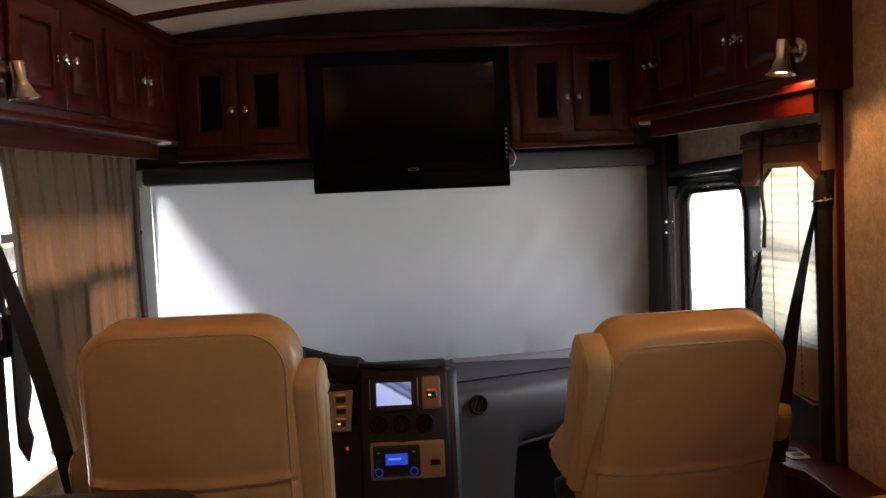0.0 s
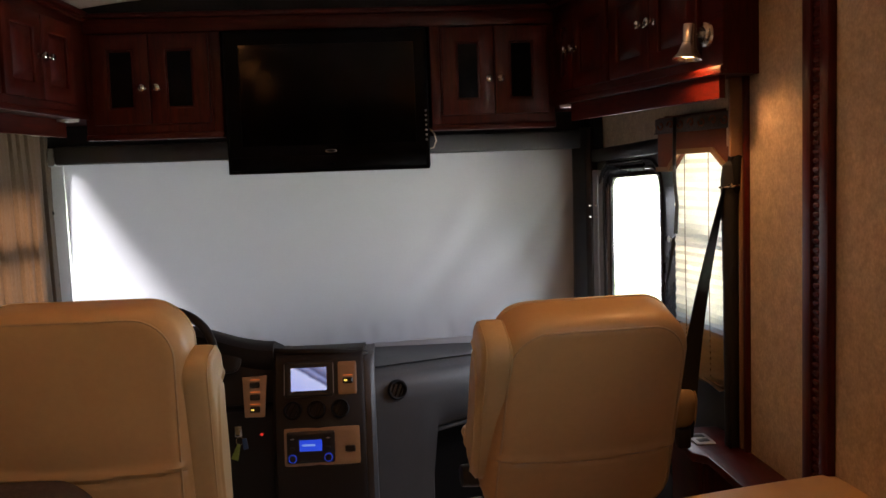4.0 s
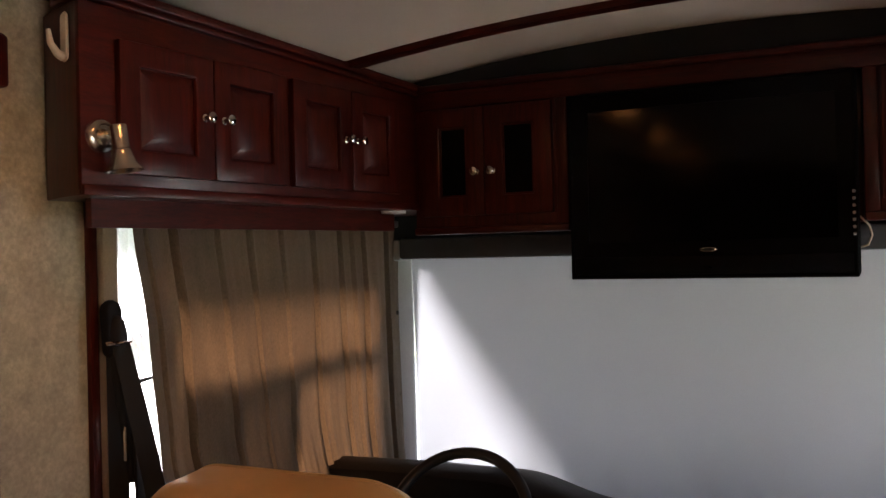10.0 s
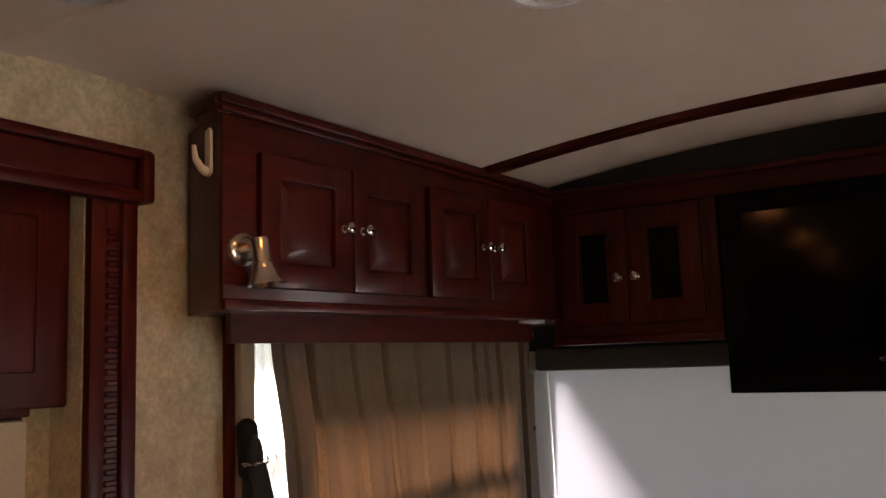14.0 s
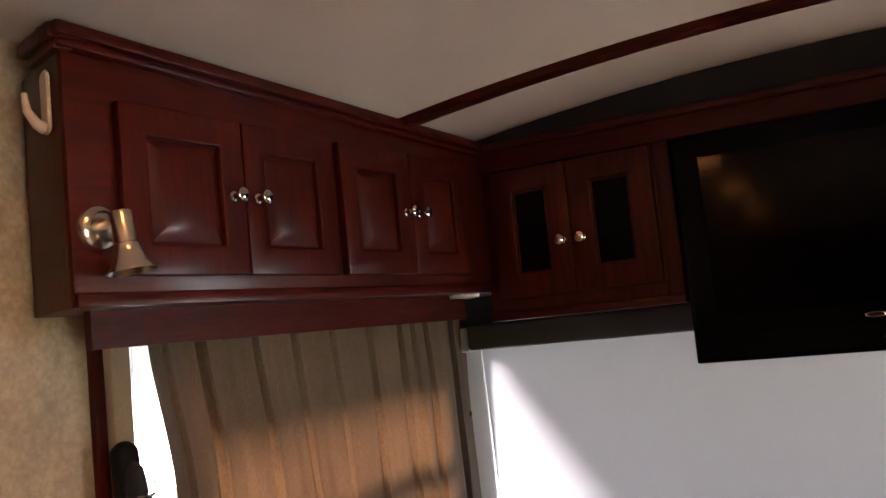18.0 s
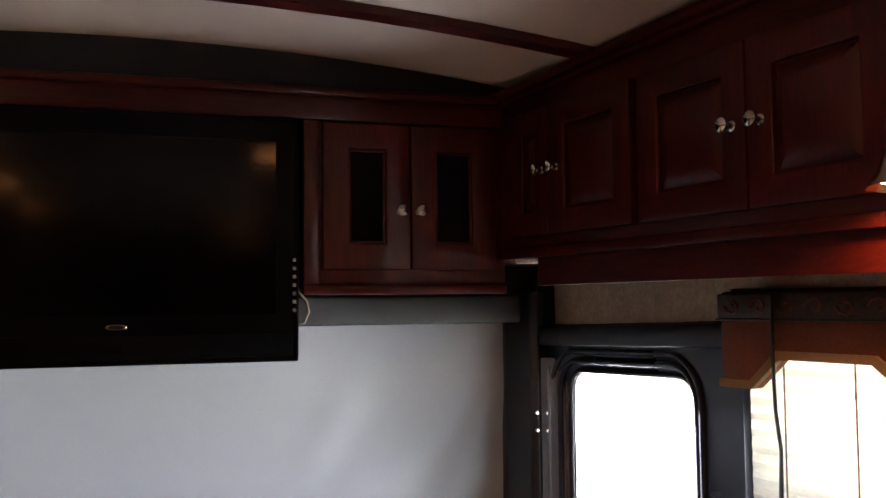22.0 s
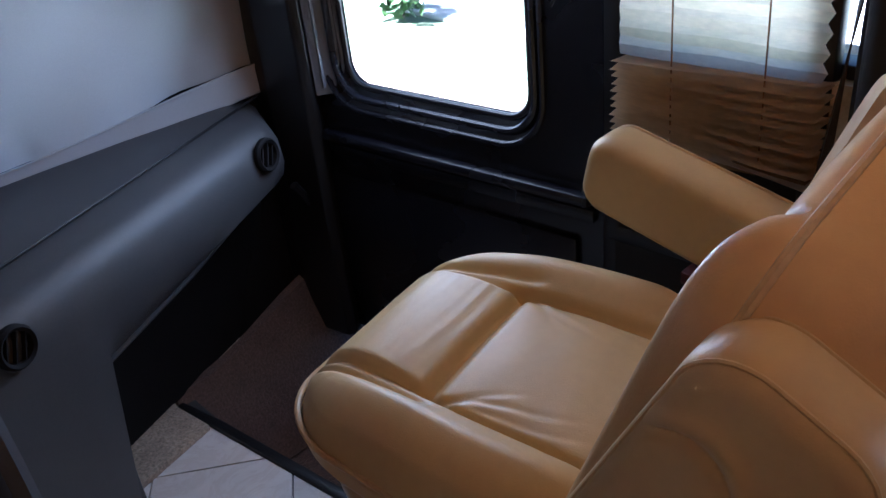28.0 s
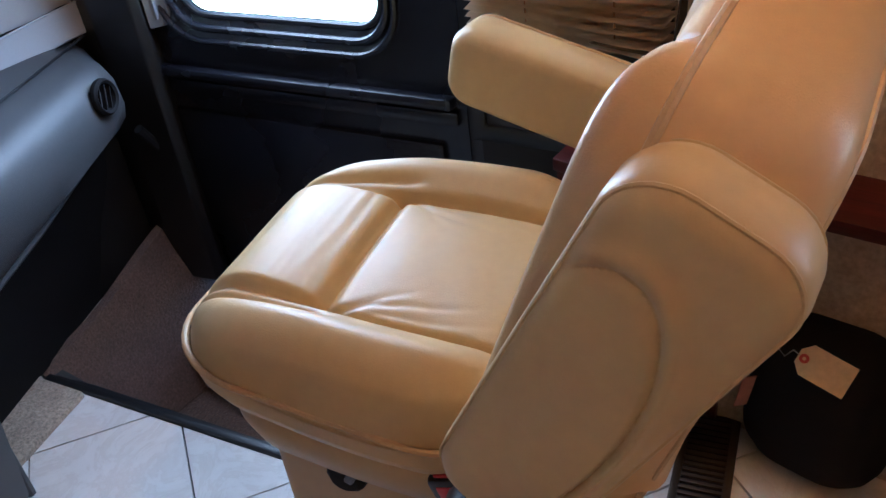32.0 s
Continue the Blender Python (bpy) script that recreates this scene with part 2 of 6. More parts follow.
CARPET = surface("beige_looped_carpet", (0.47, 0.39, 0.30), 0.98, var=0.15, scale=14, fine=160, fine_var=0.55, bump=1.0, bump_scale=170, sheen=0.3)
# beige carpet turned dark brown in colour to stand for the well's shade
CARPET_SHADED = surface("shaded_step_carpet", (0.13, 0.080, 0.060), 0.98, var=0.2, scale=14, fine=160, fine_var=0.5, bump=0.9, bump_scale=170, sheen=0.3)
SWITCH_PLATE = surface("tan_switch_plate", (0.36, 0.24, 0.15), 0.45, var=0.08, fine=200, bump=0.05)
HOOK = surface("cream_plastic", (0.66, 0.55, 0.42), 0.45, var=0.06, bump=0.02)
PUCK = surface("white_frosted_plastic", (0.72, 0.72, 0.72), 0.45, var=0.05, bump=0.02)
PILLAR_GREY = surface("pale_grey_pillar_vinyl", (0.42, 0.43, 0.44), 0.55, var=0.06, fine=200, bump=0.12, bump_scale=500)
JAMB_BROWN = surface("brown_jamb_vinyl", (0.26, 0.15, 0.075), 0.55, var=0.1, fine=200, bump=0.1)
JAMB = surface("beige_jamb_vinyl", (0.46, 0.38, 0.28), 0.6, var=0.08, fine=200, bump=0.1)
PAPER = surface("manila_tag_card", (0.70, 0.55, 0.33), 0.8, var=0.06, bump=0.1)
RED = surface("red_plastic", (0.45, 0.02, 0.02), 0.35, var=0.05, bump=0)
STONE_DARK = surface("speckled_dark_fabric", (0.06, 0.05, 0.04), 0.8, var=0.4, scale=60, fine=200, fine_var=0.5, bump=0.3)
GLASS = glass("clear_glass", (0.95, 0.96, 0.95))
SMOKED = surface("smoked_glass", (0.002, 0.002, 0.0025), 0.12, var=0.1, bump=0, rough_var=0.04, spec=0.06)
LAMP_ON = emitter("lit_halogen", (1.0, 0.55, 0.20), 3.0)
CEIL_ON = emitter("lit_ceiling_lens", (1.0, 0.36, 0.09), 2.1)
AMBER = emitter("amber_switch_legend", (1.0, 0.28, 0.06), 0.016)
LED_Y = emitter("yellow_led", (1.0, 0.8, 0.15), 0.042)
LED_R = emitter("red_led", (1.0, 0.05, 0.03), 0.024)
LCD_BLUE = emitter("blue_radio_display", (0.03, 0.10, 1.0), 0.022)
LCD_TEXT = emitter("pale_display_text", (0.25, 0.45, 1.0), 0.027)
GAUGE_LCD = emitter("violet_gauge_display", (0.25, 0.2, 0.7), 0.005)
GRASS = surface("lawn_grass", (0.19, 0.225, 0.13), 0.95, var=0.35, scale=0.6, fine=25, fine_var=0.5, bump=0.8, bump_scale=40)
DARK_GROUND = surface("dark_unseen_ground", (0.055, 0.055, 0.057), 0.9, var=0.2, scale=0.8, fine=60, fine_var=0.3, bump=0.4)
ROAD = surface("pale_concrete_road", (0.45, 0.44, 0.42), 0.85, var=0.1, scale=0.5, fine=30, fine_var=0.2, bump=0.2)
MULCH = surface("brown_mulch", (0.21, 0.155, 0.13), 0.95, var=0.35, scale=2, fine=18, fine_var=0.55, bump=0.9, bump_scale=25)
LEAF = surface("shrub_leaves", (0.09, 0.17, 0.05), 0.6, var=0.4, scale=5, fine=30, fine_var=0.4, bump=0.2, transmit=0.2)
BARK = surface("tree_bark", (0.13, 0.10, 0.07), 0.9, var=0.3, scale=6, fine=40, bump=0.6)
SIDING = surface("pale_house_siding", (0.55, 0.55, 0.54), 0.8, var=0.08, bump=0.1)
ROOFING = surface("grey_roof_shingle", (0.16, 0.16, 0.17), 0.9, var=0.2, fine=40, bump=0.4)
EXTERIOR = surface("white_fibreglass_skin", (0.7, 0.7, 0.7), 0.35, var=0.03, bump=0.02)


def marble_tile():
    m, nt, p = principled("pale_marbled_floor_tile")
    tc = nt.nodes.new("ShaderNodeTexCoord").outputs["Object"]
    oi = nt.nodes.new("ShaderNodeObjectInfo")
    sc = nt.nodes.new("ShaderNodeVectorMath")
    sc.operation = "SCALE"
    sc.inputs[0].default_value = (7.0, 11.0, 3.0)
    nt.links.new(oi.outputs["Random"], sc.inputs["Scale"])
    add = nt.nodes.new("ShaderNodeVectorMath")
    nt.links.new(tc, add.inputs[0])
    nt.links.new(sc.outputs[0], add.inputs[1])
    vein = noise_node(nt, add.outputs[0], 7.0, (1, 1, 1), 8.0, 0.7, 2.5)
    cloud = noise_node(nt, add.outputs[0], 3.0, (1, 1, 1), 4.0)
    c = ramp(nt, vein, [(0.36, (0.72, 0.70, 0.68)), (0.48, (0.66, 0.63, 0.60)), (0.52, (0.72, 0.70, 0.68)), (0.75, (0.78, 0.77, 0.75))])
    c = mix_mult(nt, c, ramp(nt, cloud, [(0.3, (0.85, 0.83, 0.81)), (0.7, (1, 1, 1))]), 1.0)
    nt.links.new(c, p.inputs["Base Color"])
    p.inputs["Roughness"].default_value = 0.33
    return m


TILE = marble_tile()


def rear_view_screen():
    """The reversing picture: a pale concrete yard with a dark diagonal band, glowing blue-white."""
    m, nt, p = principled("reversing_camera_screen")
    tc = nt.nodes.new("ShaderNodeTexCoord").outputs["Object"]
    sep = nt.nodes.new("ShaderNodeSeparateXYZ")
    nt.links.new(tc, sep.inputs[0])
    a = nt.nodes.new("ShaderNodeMath")
    a.operation = "MULTIPLY_ADD"
    a.inputs[1].default_value = 0.62
    nt.links.new(sep.outputs[0], a.inputs[0])
    nt.links.new(sep.outputs[2], a.inputs[2])
    ns = noise_node(nt, tc, 45.0, (1, 1, 1), 4.0)
    b = nt.nodes.new("ShaderNodeMath")
    b.operation = "MULTIPLY_ADD"
    b.inputs[1].default_value = 0.012
    nt.links.new(ns, b.inputs[0])
    nt.links.new(a.outputs[0], b.inputs[2])
    c = nt.nodes.new("ShaderNodeMapRange")
    c.inputs[1].default_value, c.inputs[2].default_value = -0.06, 0.075
    nt.links.new(b.outputs[0], c.inputs[0])
    col = ramp(nt, c.outputs[0], [(0.0, (0.50, 0.56, 1.0)), (0.52, (0.62, 0.68, 1.0)), (0.60, (0.09, 0.10, 0.22)), (0.72, (0.30, 0.34, 0.62)), (0.80, (0.10, 0.11, 0.22)), (1.0, (0.30, 0.32, 0.55))])
    nt.links.new(col, p.inputs["Emission Color"])
    p.inputs["Emission Strength"].default_value = 0.036
    p.inputs["Base Color"].default_value = (0.02, 0.02, 0.03, 1)
    p.inputs["Roughness"].default_value = 0.2
    return m


YARD_SCREEN = rear_view_screen()


# ---- mesh helpers ----
def finish(name, bm, material, smooth=True, m=None):
    if m is not None:
        bm.transform(m)
        if m.determinant() < 0:
            bmesh.ops.reverse_faces(bm, faces=bm.faces)
    me = bpy.data.meshes.new(name)
    bm.to_mesh(me)
    bm.free()
    me.materials.append(material)
    if smooth:
        me.shade_smooth()
        me.set_sharp_from_angle(angle=radians(38))
    return me


def part(name, bm, material, parent=None, label="", m=None, smooth=True):
    """One mesh object, under a thing or a part."""
    ob = new(name, finish(name, bm, material, smooth, m))
    if parent is not None:
        ob.parent = parent
    if label:
        ob["label"] = label
    return ob


def thing(name, label, category, m=None, group="", kind=""):
    ob = new(name)
    ob.empty_display_size = 0.05
    if m is not None:
        ob.matrix_basis = m
    return tagged(ob, label, category, group, kind)


def solo(name, bm, material, label, category, group="", kind="", m=None, smooth=True):
    return tagged(part(name, bm, material, None, "", m, smooth), label, category, group, kind)


def add_box(bm, x0, x1, y0, y1, z0, z1, bev=0.0, seg=2):
    r = bmesh.ops.create_cube(bm, size=1.0, matrix=Matrix.Translation(((x0 + x1) / 2, (y0 + y1) / 2, (z0 + z1) / 2)) @ Matrix.Diagonal((abs(x1 - x0), abs(y1 - y0), abs(z1 - z0), 1)))
    if bev:
        es = list({e for v in r["verts"] for e in v.link_edges})
        bmesh.ops.bevel(bm, geom=es, offset=bev, segments=seg, affect="EDGES", profile=0.5)
    return bm


def box(x0, x1, y0, y1, z0, z1, bev=0.0, seg=2):
    return add_box(bmesh.new(), x0, x1, y0, y1, z0, z1, bev, seg)


def add_prism(bm, pts, axis, d0, d1, bev=0.0):
    """A polygon (a, b) pushed from d0 to d1 along the axis; (a, b) are the other two axes in x, y, z order."""
    def at(a, b, d):
        return {"x": (d, a, b), "y": (a, d, b), "z": (a, b, d)}[axis]
    lo = [bm.verts.new(at(a, b, d0)) for a, b in pts]
    hi = [bm.verts.new(at(a, b, d1)) for a, b in pts]
    n = len(pts)
    fs = [bm.faces.new(lo[::-1]), bm.faces.new(hi)]
    for i in range(n):
        fs.append(bm.faces.new((lo[i], lo[(i + 1) % n], hi[(i + 1) % n], hi[i])))
    bmesh.ops.recalc_face_normals(bm, faces=fs)
    if bev:
        es = list({e for f in fs for e in f.edges})
        bmesh.ops.bevel(bm, geom=es, offset=bev, segments=2, affect="EDGES", profile=0.5)
    return bm


def prism(pts, axis, d0, d1, bev=0.0):
    return add_prism(bmesh.new(), pts, axis, d0, d1, bev)


def add_tube(bm, pts, radius, seg=10, closed=False, flat=1.0):
    """A round bar along points; radius may be a list."""
    pts = [Vector(p) for p in pts]
    n = len(pts)
    rings, up = [], None
    for i, p in enumerate(pts):
        a, b = pts[(i - 1) % n if closed else max(i - 1, 0)], pts[(i + 1) % n if closed else min(i + 1, n - 1)]
        t = (b - a).normalized()
        if up is None:
            up = t.orthogonal().normalized()
        up = (up - t * up.dot(t)).normalized()
        s = t.cross(up)
        r = radius[i] if isinstance(radius, (list, tuple)) else radius
        rings.append([bm.verts.new(p + (up * math.cos(k * math.tau / seg) + s * flat * math.sin(k * math.tau / seg)) * r) for k in range(seg)])
    for i in range(n if closed else n - 1):
        a, b = rings[i], rings[(i + 1) % n]
        for k in range(seg):
            bm.faces.new((a[k], a[(k + 1) % seg], b[(k + 1) % seg], b[k]))
    if not closed:
        bm.faces.new(rings[0][::-1])
        bm.faces.new(rings[-1])
    bmesh.ops.recalc_face_normals(bm, faces=bm.faces)
    return bm


def tube(pts, radius, seg=10, closed=False, flat=1.0):
    return add_tube(bmesh.new(), pts, radius, seg, closed, flat)


def lathe(profile, seg=24):
    """Turned about z: (radius, z) pairs."""
    bm = bmesh.new()
    rings = []
    for r, z in profile:
        rings.append([bm.verts.new((r * math.cos(k * math.tau / seg), r * math.sin(k * math.tau / seg), z)) for k in range(seg)] if r > 1e-5 else [bm.verts.new((0, 0, z))])
    for a, b in zip(rings, rings[1:]):
        for k in range(seg):
            if len(a) == 1 and len(b) == 1:
                break
            q = [a[0], b[(k + 1) % seg], b[k]] if len(a) == 1 else [a[k], a[(k + 1) % seg], b[0]] if len(b) == 1 else [a[k], a[(k + 1) % seg], b[(k + 1) % seg], b[k]]
            bm.faces.new(q)
    bmesh.ops.recalc_face_normals(bm, faces=bm.faces)
    return bm


def spread(n, edge):
    """Positions from -1 to 1, denser near both ends."""
    out = []
    for i in range(n + 1):
        s = -1 + 2 * i / n
        out.append(math.copysign(abs(s) ** (1 / (1 + edge)), s) if s else 0.0)
    return out


def pad(w, h, d, corner, edge, nx=26, nz=26, crown=0.0, relief=None, dense=0.5):
    """A soft slab: rounded outline w by h in x and z, thickness d in y (front at -y), rolled edges. relief(x, z, front) moves it in y."""
    bm = bmesh.new()
    us, vs = spread(nx, dense), spread(nz, dense)

    def outline(u, v):
        x, z = u * w / 2, v * h / 2
        ix, iz = max(-(w / 2 - corner), min(w / 2 - corner, x)), max(-(h / 2 - corner), min(h / 2 - corner, z))
        dx, dz = x - ix, z - iz
        ln = math.hypot(dx, dz)
        if ln > 1e-9:
            k = max(abs(dx), abs(dz)) / ln
            dx, dz = dx * k, dz * k
        return ix + dx, iz + dz

    def depth(x, z):
        qx, qz = abs(x) - (w / 2 - corner), abs(z) - (h / 2 - corner)
        e = corner - (math.hypot(max(qx, 0), max(qz, 0)) + min(max(qx, qz), 0))
        e = max(e, 0.0)
        drop = edge - math.sqrt(max(edge * edge - (edge - e) ** 2, 0)) if e < edge else 0.0
        return d / 2 - drop, e

    sheets = []
    for side in (-1, 1):
        grid = []
        for v in vs:
            row = []
            for u in us:
                x, z = outline(u, v)
                y, e = depth(x, z)
                y += crown * (1 - u * u) * (1 - v * v)
                y *= side
                if relief:
                    y += relief(x, z, side) * min(1.0, e / 0.02)
                row.append(bm.verts.new((x, y, z)))
            grid.append(row)
        for j in range(nz):
            for i in range(nx):
                q = (grid[j][i], grid[j][i + 1], grid[j + 1][i + 1], grid[j + 1][i])
                bm.faces.new(q if side < 0 else q[::-1])
        sheets.append(grid)
    a, b = sheets
    rim = [(0, i) for i in range(nx)] + [(j, nx) for j in range(nz)] + [(nz, i) for i in range(nx, 0, -1)] + [(j, 0) for j in range(nz, 0, -1)]
    for k, (j, i) in enumerate(rim):
        j2, i2 = rim[(k + 1) % len(rim)]
        bm.faces.new((a[j2][i2], a[j][i], b[j][i], b[j2][i2]))
    bmesh.ops.recalc_face_normals(bm, faces=bm.faces)
    return bm


def frame_bm(x0, x1, z0, z1, w, y0, y1, bev=0.003):
    """A picture-frame in the x-z plane, one closed piece."""
    bm = bmesh.new()
    loops = []
    for y in (y0, y1):
        for k in (0.0, w):
            loops.append([bm.verts.new((x, y, z)) for x, z in ((x0 + k, z0 + k), (x1 - k, z0 + k), (x1 - k, z1 - k), (x0 + k, z1 - k))])
    fo, fi, bo, bi = loops
    for k in range(4):
        j = (k + 1) % 4
        for q in ((fo[k], fo[j], fi[j], fi[k]), (bo[j], bo[k], bi[k], bi[j]), (fo[j], fo[k], bo[k], bo[j]), (fi[k], fi[j], bi[j], bi[k])):
            bm.faces.new(q)
    bmesh.ops.recalc_face_normals(bm, faces=bm.faces)
    if bev:
        es = [e for e in bm.edges if len(e.link_faces) == 2 and e.calc_face_angle(0) > 0.5]
        bmesh.ops.bevel(bm, geom=es, offset=bev, segments=2, affect="EDGES", profile=0.5)
    return bm


def rounded_ring(y0, y1, z0, z1, r, grow, n=8):
    pts = []
    for cy, cz, a0 in ((y1 - r, z1 - r, 0), (y0 + r, z1 - r, 90), (y0 + r, z0 + r, 180), (y1 - r, z0 + r, 270)):
        for k in range(n + 1):
            a = radians(a0 + 90 * k / n)
            pts.append((cy + (r + grow) * math.cos(a), cz + (r + grow) * math.sin(a)))
    return pts


def axes(origin, u, n):
    """A pose whose x runs along u, y along n, z up."""
    u, n = Vector((*u, 0)).normalized(), Vector((*n, 0)).normalized()
    m = Matrix(((u.x, n.x, 0, origin[0]), (u.y, n.y, 0, origin[1]), (0, 0, 1, origin[2] if len(origin) > 2 else 0), (0, 0, 0, 1)))
    return m


def smoothstep(a, b, x):
    t = max(0.0, min(1.0, (x - a) / (b - a)))
    return t * t * (3 - 2 * t)


# ---- the setting ----
WALL_X, WALL_R, AFT, TOP = 1.25, 1.185, -4.6, 2.165


def ceiling_z(x, y):
    return TOP - 0.080 * x * x * smoothstep(1.75, 2.7, y)


def build_ceiling():
    bm = bmesh.new()
    xs = [-1.31 + 2.62 * i / 28 for i in range(29)]
    ys = [AFT + 0.7 * i for i in range(9)] + [1.3 + 0.12 * i for i in range(19)]
    for off in (0.0, 0.06):
        g = [[bm.verts.new((x, y, ceiling_z(x, y) + off)) for x in xs] for y in ys]
        for j in range(len(ys) - 1):
            for i in range(28):
                bm.faces.new((g[j][i], g[j + 1][i], g[j + 1][i + 1], g[j][i + 1]))
    return bm


solo("ceiling", build_ceiling(), CEILING, "arched beige cloth ceiling of the motorhome", "ceiling", kind="structure")
solo("roof", box(-1.36, 1.36, AFT - 0.1, 4.15, 2.24, 2.32, 0.02), EXTERIOR, "white roof skin above the cab and living room", "roof", kind="structure")

# side walls: aft of the cab, then around the cab openings
def walls(name, label, material, boxes):
    for bx_ in boxes:
        solo(name, box(*bx_), material, label, "wall", kind="structure")


walls("wall_right_aft", "mottled tan papered side wall", WALLPAPER, (
    (WALL_R, 1.36, 1.10, 1.955, -0.25, 2.235), (WALL_R, 1.36, AFT, -0.20, -0.25, 2.235), (WALL_R, 1.36, -0.20, 1.10, -0.25, 0.98), (WALL_R, 1.36, -0.20, 1.10, 1.74, 2.235)))
walls("wall_left_aft", "mottled tan papered side wall around the slide-out", WALLPAPER, (
    (-1.36, -WALL_X, 1.56, 1.965, -0.25, 2.235), (-1.36, -WALL_X, -1.9, 1.56, 1.98, 2.235), (-1.36, -WALL_X, AFT, -1.9, -0.25, 2.235)))
walls("wall_right_cab", "tan wall over the entry door and side window", WALLPAPER, (
    (1.155, 1.36, 1.992, 2.44, 1.50, 2.235), (1.178, 1.36, 1.957, 1.991, 1.50, 2.235), (1.195, 1.36, 1.957, 2.44, -0.25, 0.93), (1.195, 1.36, 1.957, 1.985, 0.93, 1.50), (1.30, 1.36, 2.442, 2.472, -0.25, 1.50)))
solo("wall_right_cab", prism([(1.175, 2.442), (1.10, 3.245), (1.36, 3.245), (1.36, 2.442)], "z", 1.53, 2.235), WALLPAPER, "tan wall over the entry door and side window", "wall", kind="structure")
walls("wall_left_cab", "tan wall around the driver's side window", WALLPAPER, (
    (-1.36, -1.24, 1.967, 3.40, 1.74, 2.235), (-1.36, -1.24, 1.967, 3.44, -0.25, 0.60), (-1.36, -1.24, 3.32, 3.40, 0.60, 1.74), (-1.36, -1.24, 1.967, 1.99, 0.60, 1.74)))
walls("wall_aft", "tan wall at the rear of the living room", WALLPAPER, ((-1.36, 1.36, AFT - 0.08, AFT, -0.25, 2.235),))
# upper box is unseen, made this deep to cut the sun on the shade
walls("wall_front", "white front cap below and above the windscreen, deepened above to block sun", EXTERIOR, (
    (-1.36, 1.36, 3.66, 3.74, -0.35, 0.70), (-1.36, 1.36, 3.522, 4.15, 1.87, 2.235)))
# unseen block, added to keep sky light off the shade's upper part
solo("wall_sky_block", box(-0.70, 1.36, 3.86, 4.15, 1.44, 1.869), BLACK_MATT, "unseen black block that darkens the top of the windscreen shade", "wall", kind="structure")
walls("wall_front_corner", "front corner panels beside the windscreen; the wide one darkens the shade's right edge", BLACK_MATT, (
    (-1.36, -1.17, 3.442, 3.66, -0.35, 0.70), (1.046, 1.36, 3.247, 3.52, 1.512, 2.235)))
# unseen panel close behind the cloth, added to darken its right end
solo("wall_front_corner", prism([(0.74, 3.49), (0.87, 3.436), (1.19, 3.432), (1.19, 3.60), (0.74, 3.60)], "z", -0.35, 1.60), BLACK_MATT, "front corner panels beside the windscreen; the wide one darkens the shade's right edge", "wall", kind="structure")
bm = box(-1.10, 1.045, 3.302, 3.52, 1.606, 1.90)
solo("soffit", bm, HEADLINER, "dark soffit over the windscreen shade", "soffit", kind="structure")

# slide-out recess on the driver's side
walls("wall_slide_out", "tan walls of the slide-out recess", WALLPAPER, (
    (-2.0, -1.94, -1.9, 1.56, -0.2, 2.0), (-1.94, -1.340, 1.50, 1.558, -0.2, 1.979), (-1.94, -1.30, -1.898, -1.84, -0.2, 1.979), (-1.94, -1.30, -1.84, 1.50, 1.95, 1.978)))
solo("floor_slide_out", box(-1.94, -1.25, -1.84, 1.50, -0.05, 0.05), CARPET, "beige carpeted floor of the slide-out", "floor", kind="structure")

# floor slab with the entry step well left open
WELL = (0.60, 1.19, 2.50, 3.36)
bm = box(-1.36, WELL[0], AFT, 3.66, -0.10, -0.012)
add_box(bm, WELL[0], 1.36, AFT, WELL[2], -0.10, -0.012)
add_box(bm, WELL[0], 1.36, WELL[3], 3.66, -0.10, -0.012)
add_box(bm, WELL[1], 1.36, WELL[2], WELL[3], -0.10, -0.012)
add_prism(bm, [(0.60, 2.50), (0.684, 2.50), (0.60, 3.03)], "z", -0.10, -0.012)
floor = solo("floor", bm, GROUT, "tiled floor with dark grout joints", "floor", kind="structure", smooth=False)
bm = box(WELL[0] - 0.03, WELL[1] + 0.03, WELL[2] - 0.03, WELL[3] + 0.03, -0.30, -0.26)
add_box(bm, WELL[0] - 0.03, WELL[0], WELL[2] - 0.03, WELL[3] + 0.03, -0.26, -0.10)
add_box(bm, WELL[1], WELL[1] + 0.03, WELL[2] - 0.03, WELL[3] + 0.03, -0.26, -0.10)
add_box(bm, WELL[0], WELL[1], WELL[2] - 0.03, WELL[2], -0.26, -0.10)
add_box(bm, WELL[0], WELL[1], WELL[3], WELL[3] + 0.03, -0.26, -0.10)
solo("step_well", bm, CARPET_SHADED, "carpeted entry step well, shade put into its brown", "step", kind="structure")
bm = box(0.875, WELL[1], WELL[2], WELL[3], -0.26, -0.13, 0.008)
solo("step", bm, CARPET_SHADED, "carpeted entry step, shade put into its brown", "step", kind="structure")
solo("step_nosing", prism([(0.540, 3.345), (0.570, 3.215), (0.682, 2.50), (0.706, 2.50), (0.596, 3.215), (0.566, 3.350)], "z", -0.015, 0.010, 0.004), BLACK, "black rubber nosing along the step well", "trim", kind="structure")
bm = prism([(0.30, 3.145), (0.565, 3.213), (0.545, 3.340), (0.556, 3.399), (1.19, 3.401), (1.19, 3.64), (0.30, 3.64)], "z", -0.011, 0.016, 0.006)
solo("carpet", bm, CARPET, "beige looped carpet strip under the dash", "carpet", kind="structure")
bm = bmesh.new()
rows = []
